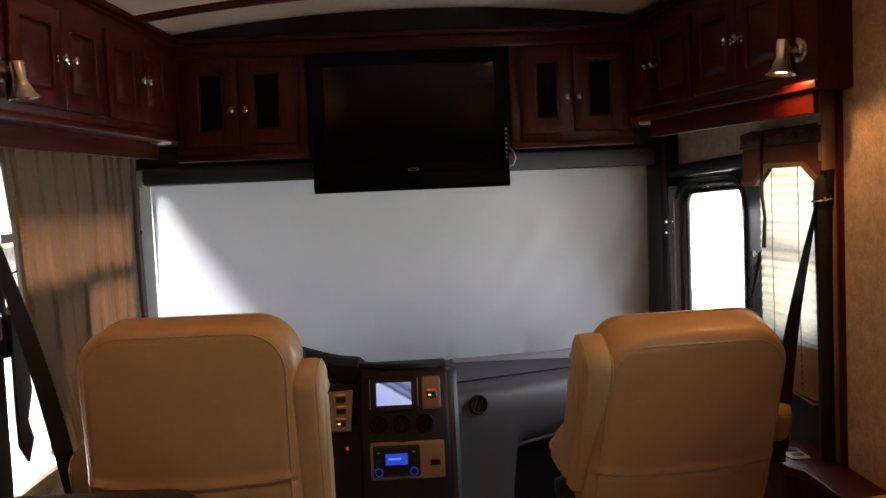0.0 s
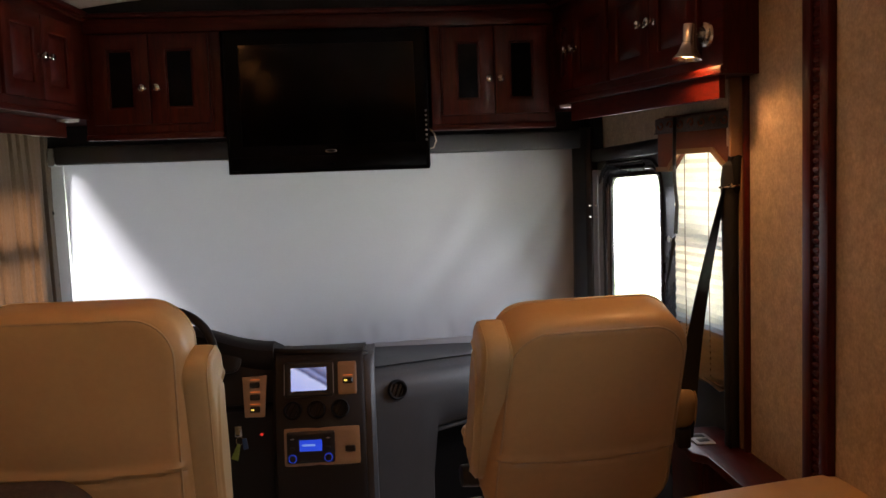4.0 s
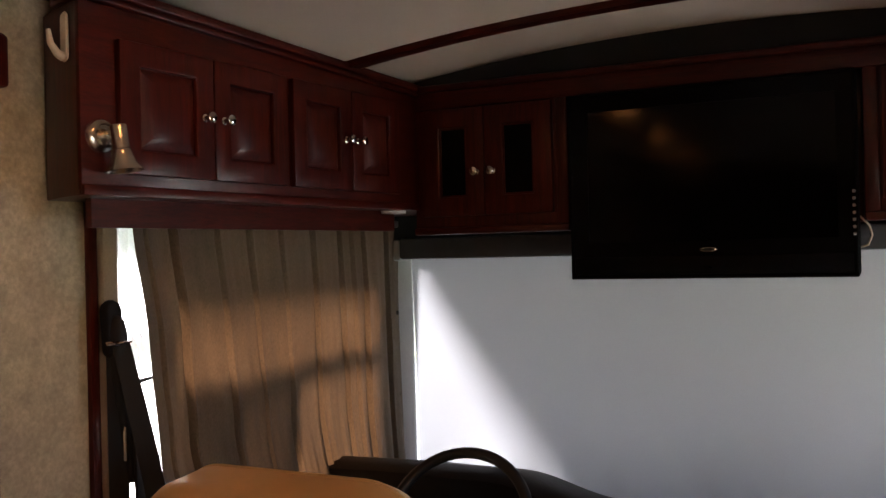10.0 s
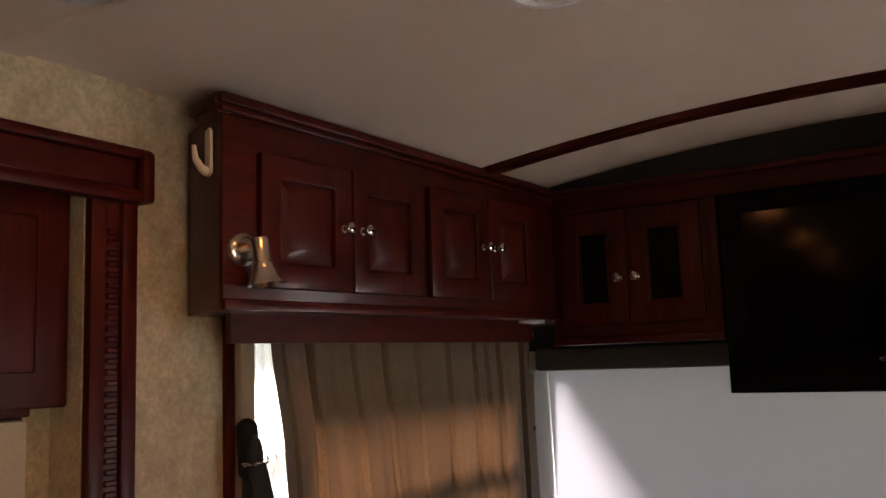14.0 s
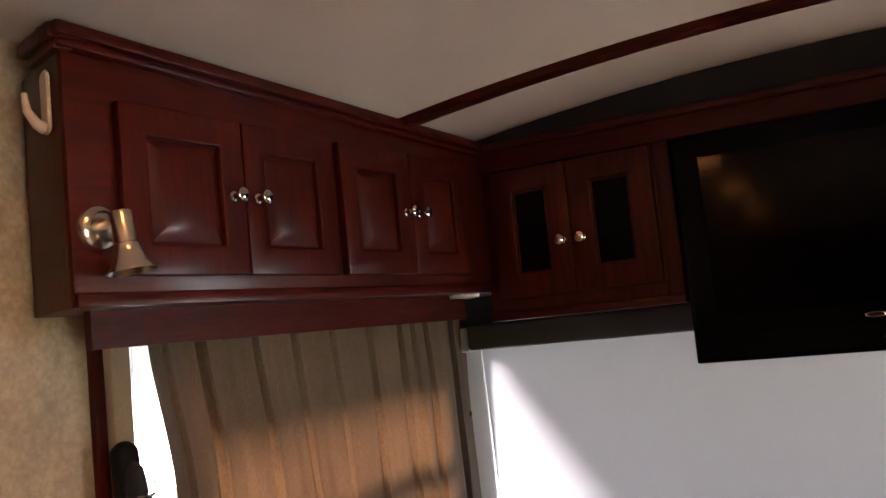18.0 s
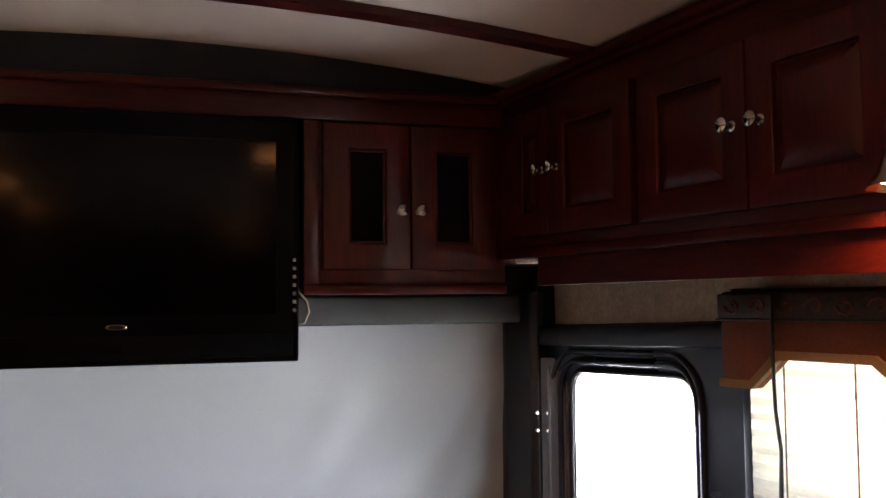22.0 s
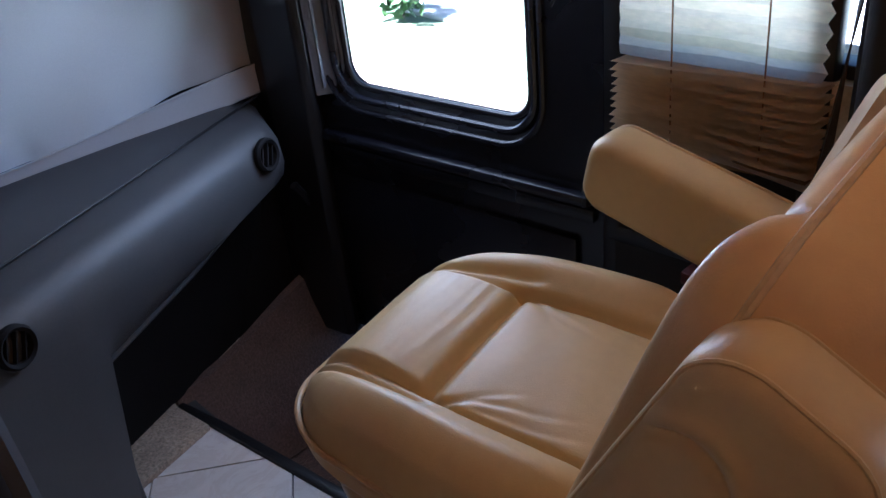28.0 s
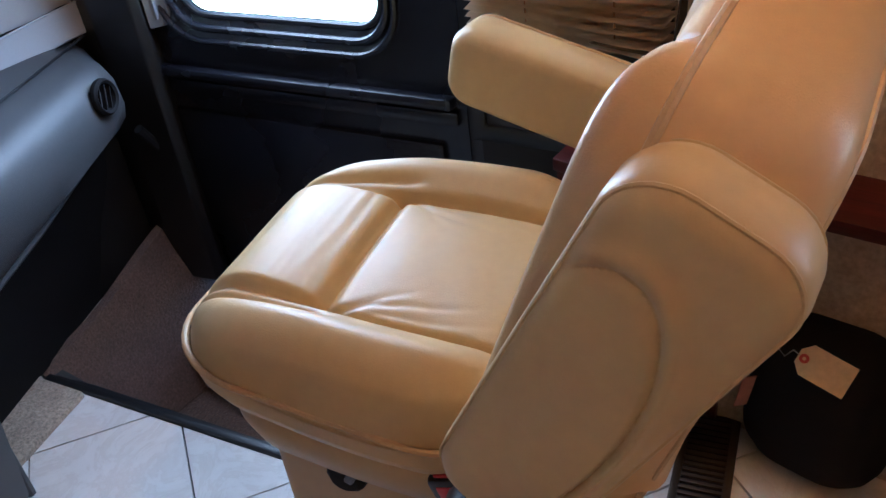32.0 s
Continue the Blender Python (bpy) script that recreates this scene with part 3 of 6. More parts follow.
for i in range(13):
    x = 0.556 + (WELL[1] - 0.558) * i / 12
    zt = 0.021 + 0.15 * smoothstep(0.62, 1.10, x)
    sink = smoothstep(0.556, 0.63, x)
    rows.append([bm.verts.new(p) for p in ((x, 3.40, zt), (x, 3.375, zt - 0.004), (x, 3.34 - 0.11 * sink, -0.011 - 0.244 * sink), (x, 3.40, -0.011 - 0.244 * sink))])
for a, b in zip(rows, rows[1:]):
    for k in range(4):
        bm.faces.new((a[k], a[(k + 1) % 4], b[(k + 1) % 4], b[k]))
bm.faces.new(rows[0])
bm.faces.new(rows[-1][::-1])
bmesh.ops.recalc_face_normals(bm, faces=bm.faces)
solo("carpet_well", bm, CARPET_SHADED, "looped carpet running down into the step well, coloured brown as in shade", "carpet", kind="structure")
solo("carpet_driver", box(-1.23, -0.24, 2.62, 3.64, -0.011, 0.016, 0.006), CARPET, "beige looped carpet at the driver's feet", "carpet", kind="structure")

# ceiling trims
def arch_strip(y0, y1, t, x0=-1.25, x1=1.25, drop=0.0):
    bm = bmesh.new()
    n = 32
    rows = []
    for i in range(n + 1):
        x = x0 + (x1 - x0) * i / n
        z = ceiling_z(x, (y0 + y1) / 2)
        prof = ((y0, z + 0.002), (y0 + 0.004, z - t), (y1 - 0.004, z - t), (y1, z + 0.002))
        rows.append([bm.verts.new((x, y, zz)) for y, zz in prof])
    for a, b in zip(rows, rows[1:]):
        for k in range(3):
            bm.faces.new((a[k], a[k + 1], b[k + 1], b[k]))
    bmesh.ops.recalc_face_normals(bm, faces=bm.faces)
    return bm


solo("trim_ceiling_beam", arch_strip(2.572, 2.625, 0.016), CHERRY_WIDE, "dark cherry wood strip arched across the ceiling", "trim", kind="structure")
solo("trim_ceiling_joint", arch_strip(1.37, 1.43, 0.008), CEILING, "beige batten over a ceiling joint", "trim", kind="structure")
bm = bmesh.new()
n = 30
rows = []
for i in range(n + 1):
    x = -0.96 + 1.86 * i / n
    rows.append([bm.verts.new((x, 2.952, 2.05)), bm.verts.new((x, 2.952, ceiling_z(x, 2.95) + 0.01)), bm.verts.new((x, 2.99, ceiling_z(x, 2.95) + 0.01)), bm.verts.new((x, 2.99, 2.05))])
for a, b in zip(rows, rows[1:]):
    for k in range(4):
        bm.faces.new((a[k], a[(k + 1) % 4], b[(k + 1) % 4], b[k]))
bmesh.ops.recalc_face_normals(bm, faces=bm.faces)
solo("trim_headliner", bm, HEADLINER, "charcoal cloth panel between front cabinets and ceiling", "trim", kind="structure")

# wooden corner strips where the papered walls end
solo("trim_corner_right", box(1.171, 1.194, 1.950, 1.974, 0.0, 1.705, 0.005), CHERRY, "cherry wood corner strip beside the side window", "trim", kind="structure")
solo("trim_corner_left", box(-1.256, -1.236, 1.918, 1.944, 0.0, 1.705, 0.005), CHERRY, "cherry wood corner strip beside the driver's window", "trim", kind="structure")
solo("trim_jamb_left", box(-1.262, -1.222, 1.946, 1.992, 0.3, 1.64, 0.006), JAMB, "beige window jamb beside the driver", "trim", kind="structure")
solo("trim_jamb_right", box(1.166, 1.200, 1.976, 1.990, 0.626, 1.468, 0.003), JAMB_BROWN, "brown window jamb beside the passenger", "trim", kind="structure")
solo("trim_jamb_right", box(1.138, 1.200, 1.976, 1.990, 1.470, 1.71, 0.004), JAMB_BROWN, "beige window jamb beside the passenger", "trim", kind="structure")

# fluted pilasters and heads round the slide-out and the aft opening
def pilaster(name, x, sgn, y0, y1, z1, label):
    p = thing(name, label, "trim", kind="structure")
    w = y1 - y0
    a, b = sorted((x, x - sgn * 0.022))
    part("side_stile", box(a, b, y0, y0 + w * 0.33, 0, z1, 0.004), CHERRY, p)
    part("side_stile", box(a, b, y1 - w * 0.33, y1, 0, z1, 0.004), CHERRY, p)
    a, b = sorted((x, x - sgn * 0.012))
    part("recess", box(a, b, y0 + w * 0.33 + 0.001, y1 - w * 0.33 - 0.001, 0, z1), CHERRY, p)
    bm = bmesh.new()
    z = 0.5
    while z < z1 - 0.06:
        a, b = sorted((x - sgn * 0.011, x - sgn * 0.019))
        add_box(bm, a, b, y0 + w * 0.37, y1 - w * 0.37, z, z + 0.012, 0.003, 1)
        z += 0.021
    tagged(part("rope_moulding", bm, CHERRY_LONG, p, "carved ribs"), kind="stuff")
    return p


pilaster("pilaster_left", -1.25, -1, 1.562, 1.670, 1.92, "fluted cherry wood pilaster beside the slide-out")
pilaster("pilaster_right", WALL_R, 1, 1.475, 1.60, 1.92, "fluted cherry wood pilaster beside the aft opening")
for sgn, y1, nm in ((-1, 1.692, "left"), (1, 1.63, "right")):
    h = thing("lintel_" + nm, "cherry wood head moulding over the slide-out opening", "trim", kind="structure")
    def bx(d0, d1):
        wx = WALL_X if sgn < 0 else WALL_R
        a, b = sorted((sgn * (wx - d0), sgn * (wx - d1)))
        return a, b
    part("board", box(*bx(0, 0.026), -1.9, y1 - 0.03, 1.94, 2.018, 0.004), CHERRY_LONG, h)
    part("cap", box(*bx(0, 0.040), -1.9, y1, 2.002, 2.024, 0.006), CHERRY_LONG, h)
    part("lower_roll", box(*bx(0, 0.038), -1.9, y1 - 0.012, 1.911, 1.943, 0.012), CHERRY_LONG, h)
    part("end_block", box(*bx(0, 0.046), y1 - 0.028, y1 + 0.002, 1.913, 2.020, 0.008), CHERRY, h)

# overhead cabinet inside the slide-out
cb = thing("slide_out_cabinet", "cherry wood overhead cabinet inside the slide-out", "cabinet")
part("body", box(-1.93, -1.306, 0.2, 1.495, 1.50, 1.945, 0.004), CHERRY, cb)
part("door", box(-1.304, -1.280, 0.90, 1.553, 1.515, 1.935, 0.005), CHERRY, cb)
part("panel", box(-1.2795, -1.272, 0.98, 1.480, 1.58, 1.87, 0.006), CHERRY, cb)
part("door", box(-1.304, -1.280, 0.22, 0.89, 1.515, 1.935, 0.005), CHERRY, cb)
solo("wall_padding", box(-1.93, -1.31, 0.2, 1.495, 0.06, 1.495, 0.01), JAMB, "pale tan padded panel below the slide-out cabinet", "wall panel", kind="structure")

# unseen window, added to give the right fill lamp an opening
w3 = thing("window_living_room", "unseen dark framed living-room window, added behind the fill lamp", "window", kind="structure")
part("window_frame", frame_bm(-1.10, 0.20, 0.98, 1.74, 0.04, 0, 0.05, 0.004), BLACK, w3, m=axes((1.29, 0, 0), (0, -1), (1, 0)))
part("pane", box(1.31, 1.314, -0.16, 1.06, 1.02, 1.70), GLASS, w3).visible_shadow = False

# ---- windscreen, side window, entry door ----
solo("soffit_left", box(-1.238, -1.10, 3.302, 3.398, 1.606, 1.90), HEADLINER, "dark soffit over the windscreen shade", "soffit", kind="structure")
bm = bmesh.new()
n = 28
rows = []
for i in range(n + 1):
    x = -1.30 + 2.60 * i / n
    y = 3.46 + 0.36 * (1 - abs(x / 1.30) ** 3.2)
    rows.append([bm.verts.new((x, y, 0.66)), bm.verts.new((x, y - 0.02, 1.90))])
for a, b in zip(rows, rows[1:]):
    bm.faces.new((a[0], b[0], b[1], a[1]))
ws = solo("window_windscreen", bm, GLASS, "curved windscreen glass behind the white shade", "window", kind="structure")
ws.visible_shadow = False

win = thing("window_driver", "driver's side sliding window with dark frame", "window", kind="structure")
part("window_frame", frame_bm(1.99, 3.32, 0.60, 1.74, 0.03, 0, 0.05, 0.004), BLACK, win, m=axes((-1.33, 0, 0), (0, 1), (1, 0)) @ Matrix.Diagonal((1, -1, 1, 1)))
part("mid_rail", box(-1.315, -1.29, 2.03, 3.285, 1.355, 1.385, 0.003), BLACK, win)
def sheer_cloth(y0, y1, z0, z1):
    """Thin cloth hanging in upright folds."""
    bm = bmesh.new()
    n = max(8, int((y1 - y0) / 0.004))
    cols = []
    for i in range(n + 1):
        y = y0 + (y1 - y0) * i / n
        x = -1.281 + 0.011 * math.sin(y * 210 + 2.0 * noise.noise((y * 14, 0, 4.0)))
        cols.append([bm.verts.new((x + 0.004 * k * noise.noise((y * 30, k, 1.0)), y, z1 + (z0 - z1) * k / 6)) for k in range(7)])
    for a, b in zip(cols, cols[1:]):
        for k in range(6):
            bm.faces.new((a[k], a[k + 1], b[k + 1], b[k]))
    return bm


part("sheer", sheer_cloth(2.02, 2.215, 0.62, 1.66), SHEER, win, "white sheer panel")
part("sheer", sheer_cloth(2.216, 2.46, 0.62, 1.340), SHEER, win, "white sheer panel")
part("post", box(-1.318, -1.286, 2.70, 2.735, 0.64, 1.353, 0.003), BLACK, win)
for y0, y1, z0, z1 in ((2.03, 3.285, 1.387, 1.708), (2.22, 2.70, 0.64, 1.353), (2.737, 3.285, 0.64, 1.353)):
    part("pane", box(-1.306, -1.302, y0, y1, z0, z1), GLASS, win).visible_shadow = False


def screen_material():
    m = bpy.data.materials.new("insect_screen")
    m.use_nodes = True
    nt = m.node_tree
    t = nt.nodes.new("ShaderNodeBsdfTransparent")
    t.inputs[0].default_value = (0.45, 0.45, 0.45, 1)
    nt.links.new(t.outputs[0], nt.nodes["Material Output"].inputs[0])
    return m


part("insect_screen", box(-1.289, -1.288, 2.216, 2.70, 0.65, 1.353), screen_material(), win)

# entry door
DX = 1.084
door = thing("door_entry", "black moulded entry door with a tall window", "door", kind="structure")
G = (2.66, 3.165, 0.728, 1.405)


def ring(grow0, x0, grow1, x1, r=0.055):
    bm = bmesh.new()
    a = [bm.verts.new((x0, y, z)) for y, z in rounded_ring(*G, r, grow0)]
    b = [bm.verts.new((x1, y, z)) for y, z in rounded_ring(*G, r, grow1)]
    n = len(a)
    for i in range(n):
        bm.faces.new((a[i], a[(i + 1) % n], b[(i + 1) % n], b[i]))
    bmesh.ops.recalc_face_normals(bm, faces=bm.faces)
    return bm


def ring_bar(grow, x, rad):
    return tube([(x, y, z) for y, z in rounded_ring(*G, 0.055, grow)], rad, 8, True)


def door_skin():
    """The door's inner skin, with a rounded hole for the window."""
    bm = bmesh.new()
    inner = rounded_ring(*G, 0.055, 0.055)
    oy0, oy1, oz0, oz1 = 2.475, 3.385, -0.10, 1.53
    outer = []
    cy, cz = (G[0] + G[1]) / 2, (G[2] + G[3]) / 2
    for y, z in inner:
        dy, dz = y - cy, z - cz
        k = min((oy1 - cy) / dy if dy > 1e-6 else 9e9, (oy0 - cy) / dy if dy < -1e-6 else 9e9, (oz1 - cz) / dz if dz > 1e-6 else 9e9, (oz0 - cz) / dz if dz < -1e-6 else 9e9)
        outer.append((cy + dy * k, cz + dz * k))
    n = len(inner)
    corner = {"tr": (oy1, oz1), "tl": (oy0, oz1), "bl": (oy0, oz0), "br": (oy1, oz0)}
    for x, flip in ((DX, 1), (DX + 0.05, -1)):
        a = [bm.verts.new((x, y, z)) for y, z in inner]
        b = [bm.verts.new((x, y, z)) for y, z in outer]
        for i in range(n):
            j = (i + 1) % n
            q = [a[i], a[j], b[j], b[i]]
            (y1, z1), (y2, z2) = outer[i], outer[j]
            if abs(y1 - y2) > 1e-4 and abs(z1 - z2) > 1e-4:
                cyy = y1 if y1 in (oy0, oy1) else y2
                czz = z1 if z1 in (oz0, oz1) else z2
                q = [a[i], a[j], b[j], bm.verts.new((x, cyy, czz)), b[i]]
            bm.faces.new(q if flip > 0 else q[::-1])
    bmesh.ops.remove_doubles(bm, verts=bm.verts, dist=1e-5)
    return bm


# the door follows the slant of the cab side
DS = Matrix.Identity(4)
DS[0][1], DS[0][3] = -0.11, 0.11 * 3.166
DS[2][1], DS[2][3] = -0.03, 0.03 * 3.166
part("skin", door_skin(), BLACK_DOOR, door, m=DS)
part("window_surround", ring(0.058, DX - 0.002, 0.0, DX + 0.035), BLACK_DOOR, door, m=DS)
part("seal", ring_bar(0.006, DX + 0.026, 0.007), BLACK, door, m=DS)
part("window_rib", ring_bar(0.030, DX + 0.008, 0.008), BLACK_DOOR, door, m=DS)
part("window_rib", ring_bar(0.056, DX - 0.002, 0.007), BLACK_DOOR, door, m=DS)
gl = part("pane", prism(rounded_ring(*G, 0.055, 0.02), "x", DX + 0.032, DX + 0.037), GLASS, door, m=DS)
gl.visible_shadow = False
part("ledge", box(DX - 0.03, DX, 2.49, 3.37, 0.585, 0.612, 0.010), BLACK_DOOR, door, m=DS)
part("ledge_lip", box(DX - 0.012, DX + 0.001, 2.49, 3.37, 0.545, 0.575, 0.005), BLACK_DOOR, door, m=DS)
part("lower_panel", box(DX - 0.012, DX + 0.001, 2.53, 3.33, 0.02, 0.50, 0.010), BLACK_DOOR, door, m=DS)
part("head", box(DX - 0.030, DX + 0.001, 2.46, 3.39, 1.475, 1.528, 0.010), BLACK, door, m=DS)
part("jamb", box(DX - 0.008, DX + 0.10, 2.425, 2.474, 0.0, 1.528, 0.012), BLACK, door, m=DS)
lt = part("latch", tube([(DX - 0.012, 2.445, 1.190), (DX - 0.028, 2.452, 1.180), (DX - 0.026, 2.48, 1.12), (DX - 0.015, 2.57, 0.97)], [0.012, 0.010, 0.005, 0.003], 10), BLACK, door, m=DS)
part("latch_plate", lathe([(0, 0), (0.012, 0), (0.012, 0.006), (0, 0.006)], 14), CHROME, lt, m=DS @ Matrix.Translation((DX - 0.040, 2.452, 1.182)) @ Matrix.Rotation(radians(-90), 4, "Y"))
pl = thing("pillar_right", "black moulded windscreen pillar beside the entry door", "trim", kind="structure")
part("body", prism([(0.995, 3.36), (1.022, 3.245), (1.044, 3.232), (1.10, 3.27), (1.16, 3.39), (1.19, 3.46), (1.0, 3.46)], "z", 0.0, 1.62, 0.006), BLACK, pl)
rv = part("window_return", prism([(1.046, 3.229), (1.083, 3.203), (1.118, 3.176), (1.124, 3.19), (1.07, 3.24)], "z", 0.70, 1.44, 0.004), DOOR_GREY, pl, "grey moulded return beside the door window")
for k in (0.25, 0.55, 0.82):
    part("rib", tube([(1.046 + 0.072 * k, 3.228 - 0.053 * k, z) for z in (0.72, 1.0, 1.42)], 0.0045, 6), DOOR_GREY, rv)
for z in (1.292, 1.245):
    part("screw", lathe([(0, 0.004), (0.005, 0.003), (0.006, 0), (0, 0)], 10), CHROME, pl, m=Matrix.Translation((1.036, 3.233, z)) @ Matrix.Rotation(radians(90), 4, "X"))
    part("screw", lathe([(0, 0.004), (0.005, 0.003), (0.006, 0), (0, 0)], 10), CHROME, pl, m=Matrix.Translation((1.060, 3.217, z)) @ Matrix.Rotation(radians(90), 4, "X"))
pl = thing("pillar_left", "pale grey vinyl windscreen pillar with snap studs", "trim", kind="structure")
part("body", prism([(-1.245, 3.30), (-1.185, 3.355), (-1.163, 3.378), (-1.170, 3.405), (-1.245, 3.405)], "z", 0.0, 1.60, 0.006), PILLAR_GREY, pl)
for z in (1.34, 1.04, 0.78):
    part("snap_stud", lathe([(0, 0.012), (0.008, 0.010), (0.006, 0.004), (0.010, 0), (0, 0)], 12), DASH_DARK, pl, m=Matrix.Translation((-1.205, 3.328, z)) @ Matrix.Rotation(radians(90), 4, "X") @ Matrix.Rotation(radians(35), 4, "Y"))

# passenger side window behind the pleated blind
w2 = thing("window_passenger", "black framed side window with a middle rail", "window", kind="structure")
part("window_frame", frame_bm(-2.44, -1.985, 0.93, 1.50, 0.022, 0, 0.05, 0.004), BLACK, w2, m=axes((1.215, 0, 0), (0, -1), (1, 0)))
part("mid_rail", box(1.23, 1.255, 2.01, 2.418, 1.17, 1.215, 0.003), BLACK, w2)
part("pane", box(1.241, 1.245, 2.01, 2.418, 0.952, 1.17), GLASS, w2).visible_shadow = False
part("pane", box(1.241, 1.245, 2.01, 2.418, 1.215, 1.478), GLASS, w2).visible_shadow = False

# ---- windscreen shade ----
sh = thing("windscreen_shade", "white pull-down windscreen shade, drawn and faintly creased", "shade")


def hem_z(x):
    """Height of the shade's lower edge, which lifts towards the entry door."""
    return 0.640 + 0.012 * smoothstep(0.0, 0.5, x) + 0.036 * smoothstep(0.40, 1.0, x)


def shade_cloth():
    bm = bmesh.new()
    nx, nz = 130, 50
    rows = []
    for j in range(nz + 1):
        v = j / nz
        row = []
        for i in range(nx + 1):
            u = i / nx
            x = -1.162 + 2.164 * u
            zb = hem_z(x) + 0.07
            z = 1.555 + (zb - 1.555) * v
            y = 3.375 + 0.035 * v
            y += 0.010 * noise.noise((x * 1.3, v * 1.2, 0.3)) * v
            fold = x * 5.5 + v * 2.2
            y += 0.0075 * v * math.sin(fold * 1.9 + 1.3 * math.sin(x * 2.1)) * smoothstep(0.25, 1.0, v) * (0.35 + smoothstep(0.0, 1.0, x) + 0.6 * smoothstep(-0.3, -0.9, -abs(x + 0.3)))
            c = x - 0.6 * z
            y += 0.006 * math.sin(c * 27 + 3.5 * noise.noise((c * 3, v * 1.5, 2.0))) * smoothstep(0.15, 0.55, x) * (0.35 + 0.65 * smoothstep(0.05, 0.4, v))
            y += 0.009 * smoothstep(0.80, 0.97, v) * noise.noise((x * 9, 2.0, 1.0)) + 0.004 * smoothstep(0.85, 0.95, v) * noise.noise((x * 24, v * 6, 5.0))
            row.append(bm.verts.new((x, y, z)))
        rows.append(row)
    for j in range(nz):
        for i in range(nx):
            bm.faces.new((rows[j][i], rows[j + 1][i], rows[j + 1][i + 1], rows[j][i + 1]))
    return bm


part("cloth", shade_cloth(), SHADE, sh)
bm = bmesh.new()
rows = []
for i in range(41):
    x = -1.15 + 2.152 * i / 40
    yy = 3.404 + 0.004 * noise.noise((x * 7, 1.0, 3.0))
    zt, zl = hem_z(x) + 0.072, hem_z(x)
    rows.append([bm.verts.new(p) for p in ((x, yy - 0.006, zt), (x, yy - 0.008, zl + 0.004), (x, yy - 0.004, zl), (x, yy + 0.004, zl), (x, yy + 0.008, zl + 0.004), (x, yy + 0.006, zt))])
for a, b in zip(rows, rows[1:]):
    for k in range(6):
        bm.faces.new((a[k], a[(k + 1) % 6], b[(k + 1) % 6], b[k]))
bmesh.ops.recalc_face_normals(bm, faces=bm.faces)
part("hem", bm, SHADE, sh, "white hem pocket")
part("hem_seam", tube([(-1.15 + 0.1076 * i, 3.397, hem_z(-1.15 + 0.1076 * i) + 0.074) for i in range(21)], 0.003, 6), SHADE, sh)
bn = thing("shade_cassette", "dark grey cassette above the windscreen shade", "shade box")
part("case", box(-1.168, 1.045, 3.285, 3.40, 1.535, 1.612, 0.012), DASH_GREY, bn)
part("end_cap", box(-1.215, -1.169, 3.30, 3.40, 1.530, 1.606, 0.010), PILLAR_GREY, bn, "pale grey end cap")

# ---- driver's curtain ----
def curtain_mesh():
    """Flat panels between uneven vertical creases; the free edge curls into the room."""
    bm = bmesh.new()
    ny, nz = 280, 44
    rnd_ = random.Random(11)
    creases = [0.045]
    while creases[-1] < 0.98:
        creases.append(creases[-1] + rnd_.choice((0.035, 0.05, 0.075, 0.10, 0.12)))
    depth_ = [0.5 + 0.9 * rnd_.random() for _ in creases]
    rows = []
    for j in range(nz + 1):
        v = j / nz
        z = 1.655 - 1.10 * v
        row = []
        left = 1.935 + 0.048 * smoothstep(0, 0.30, v) + 0.03 * smoothstep(0.25, 0.5, v) + 0.25 * smoothstep(0.5, 1.0, v) + 0.004 * math.sin(v * 11)
        for i in range(ny + 1):
            u = i / ny
            y = left + (3.345 + 0.035 * v - left) * u
            x = -1.195 + 0.072 * smoothstep(0.13, 0.0, u) + 0.016 * noise.noise((u * 5, v * 1.6, 7.0)) + 0.008 * noise.noise((u * 13, v * 1.2, 2.0))
            x += (0.0035 + 0.003 * v) * noise.noise((u * 46, v * 2.2, 5.0))
            for c, d in zip(creases, depth_):
                w = u - c - 0.006 * noise.noise((c * 40, v * 2.4, 1.0))
                if abs(w) < 0.03:
                    x -= 0.020 * d * math.exp(-(w / 0.0045) ** 2) - 0.006 * d * math.exp(-((w - 0.010) / 0.006) ** 2)
            row.append(bm.verts.new((x, y, z - 0.006 * (1 - v) * abs(math.sin(u * 34)) * (1 if j == 0 else 0))))
        rows.append(row)
    for j in range(nz):
        for i in range(ny):
            bm.faces.new((rows[j][i], rows[j][i + 1], rows[j + 1][i + 1], rows[j + 1][i]))
    return bm


cu = thing("curtain", "brown woven pleated curtain drawn across the driver's window", "curtain")
part("cloth", curtain_mesh(), CURTAIN, cu)
part("track", box(-1.215, -1.175, 2.0, 3.36, 1.652, 1.675, 0.004), ALU, cu)


# ---- overhead cabinets ----
def knob():
    return lathe([(0, 0.030), (0.008, 0.0295), (0.0125, 0.026), (0.0135, 0.021), (0.010, 0.016), (0.0055, 0.012), (0.0055, 0.003), (0.0095, 0.001), (0.0095, -0.002), (0, -0.002)], 18)


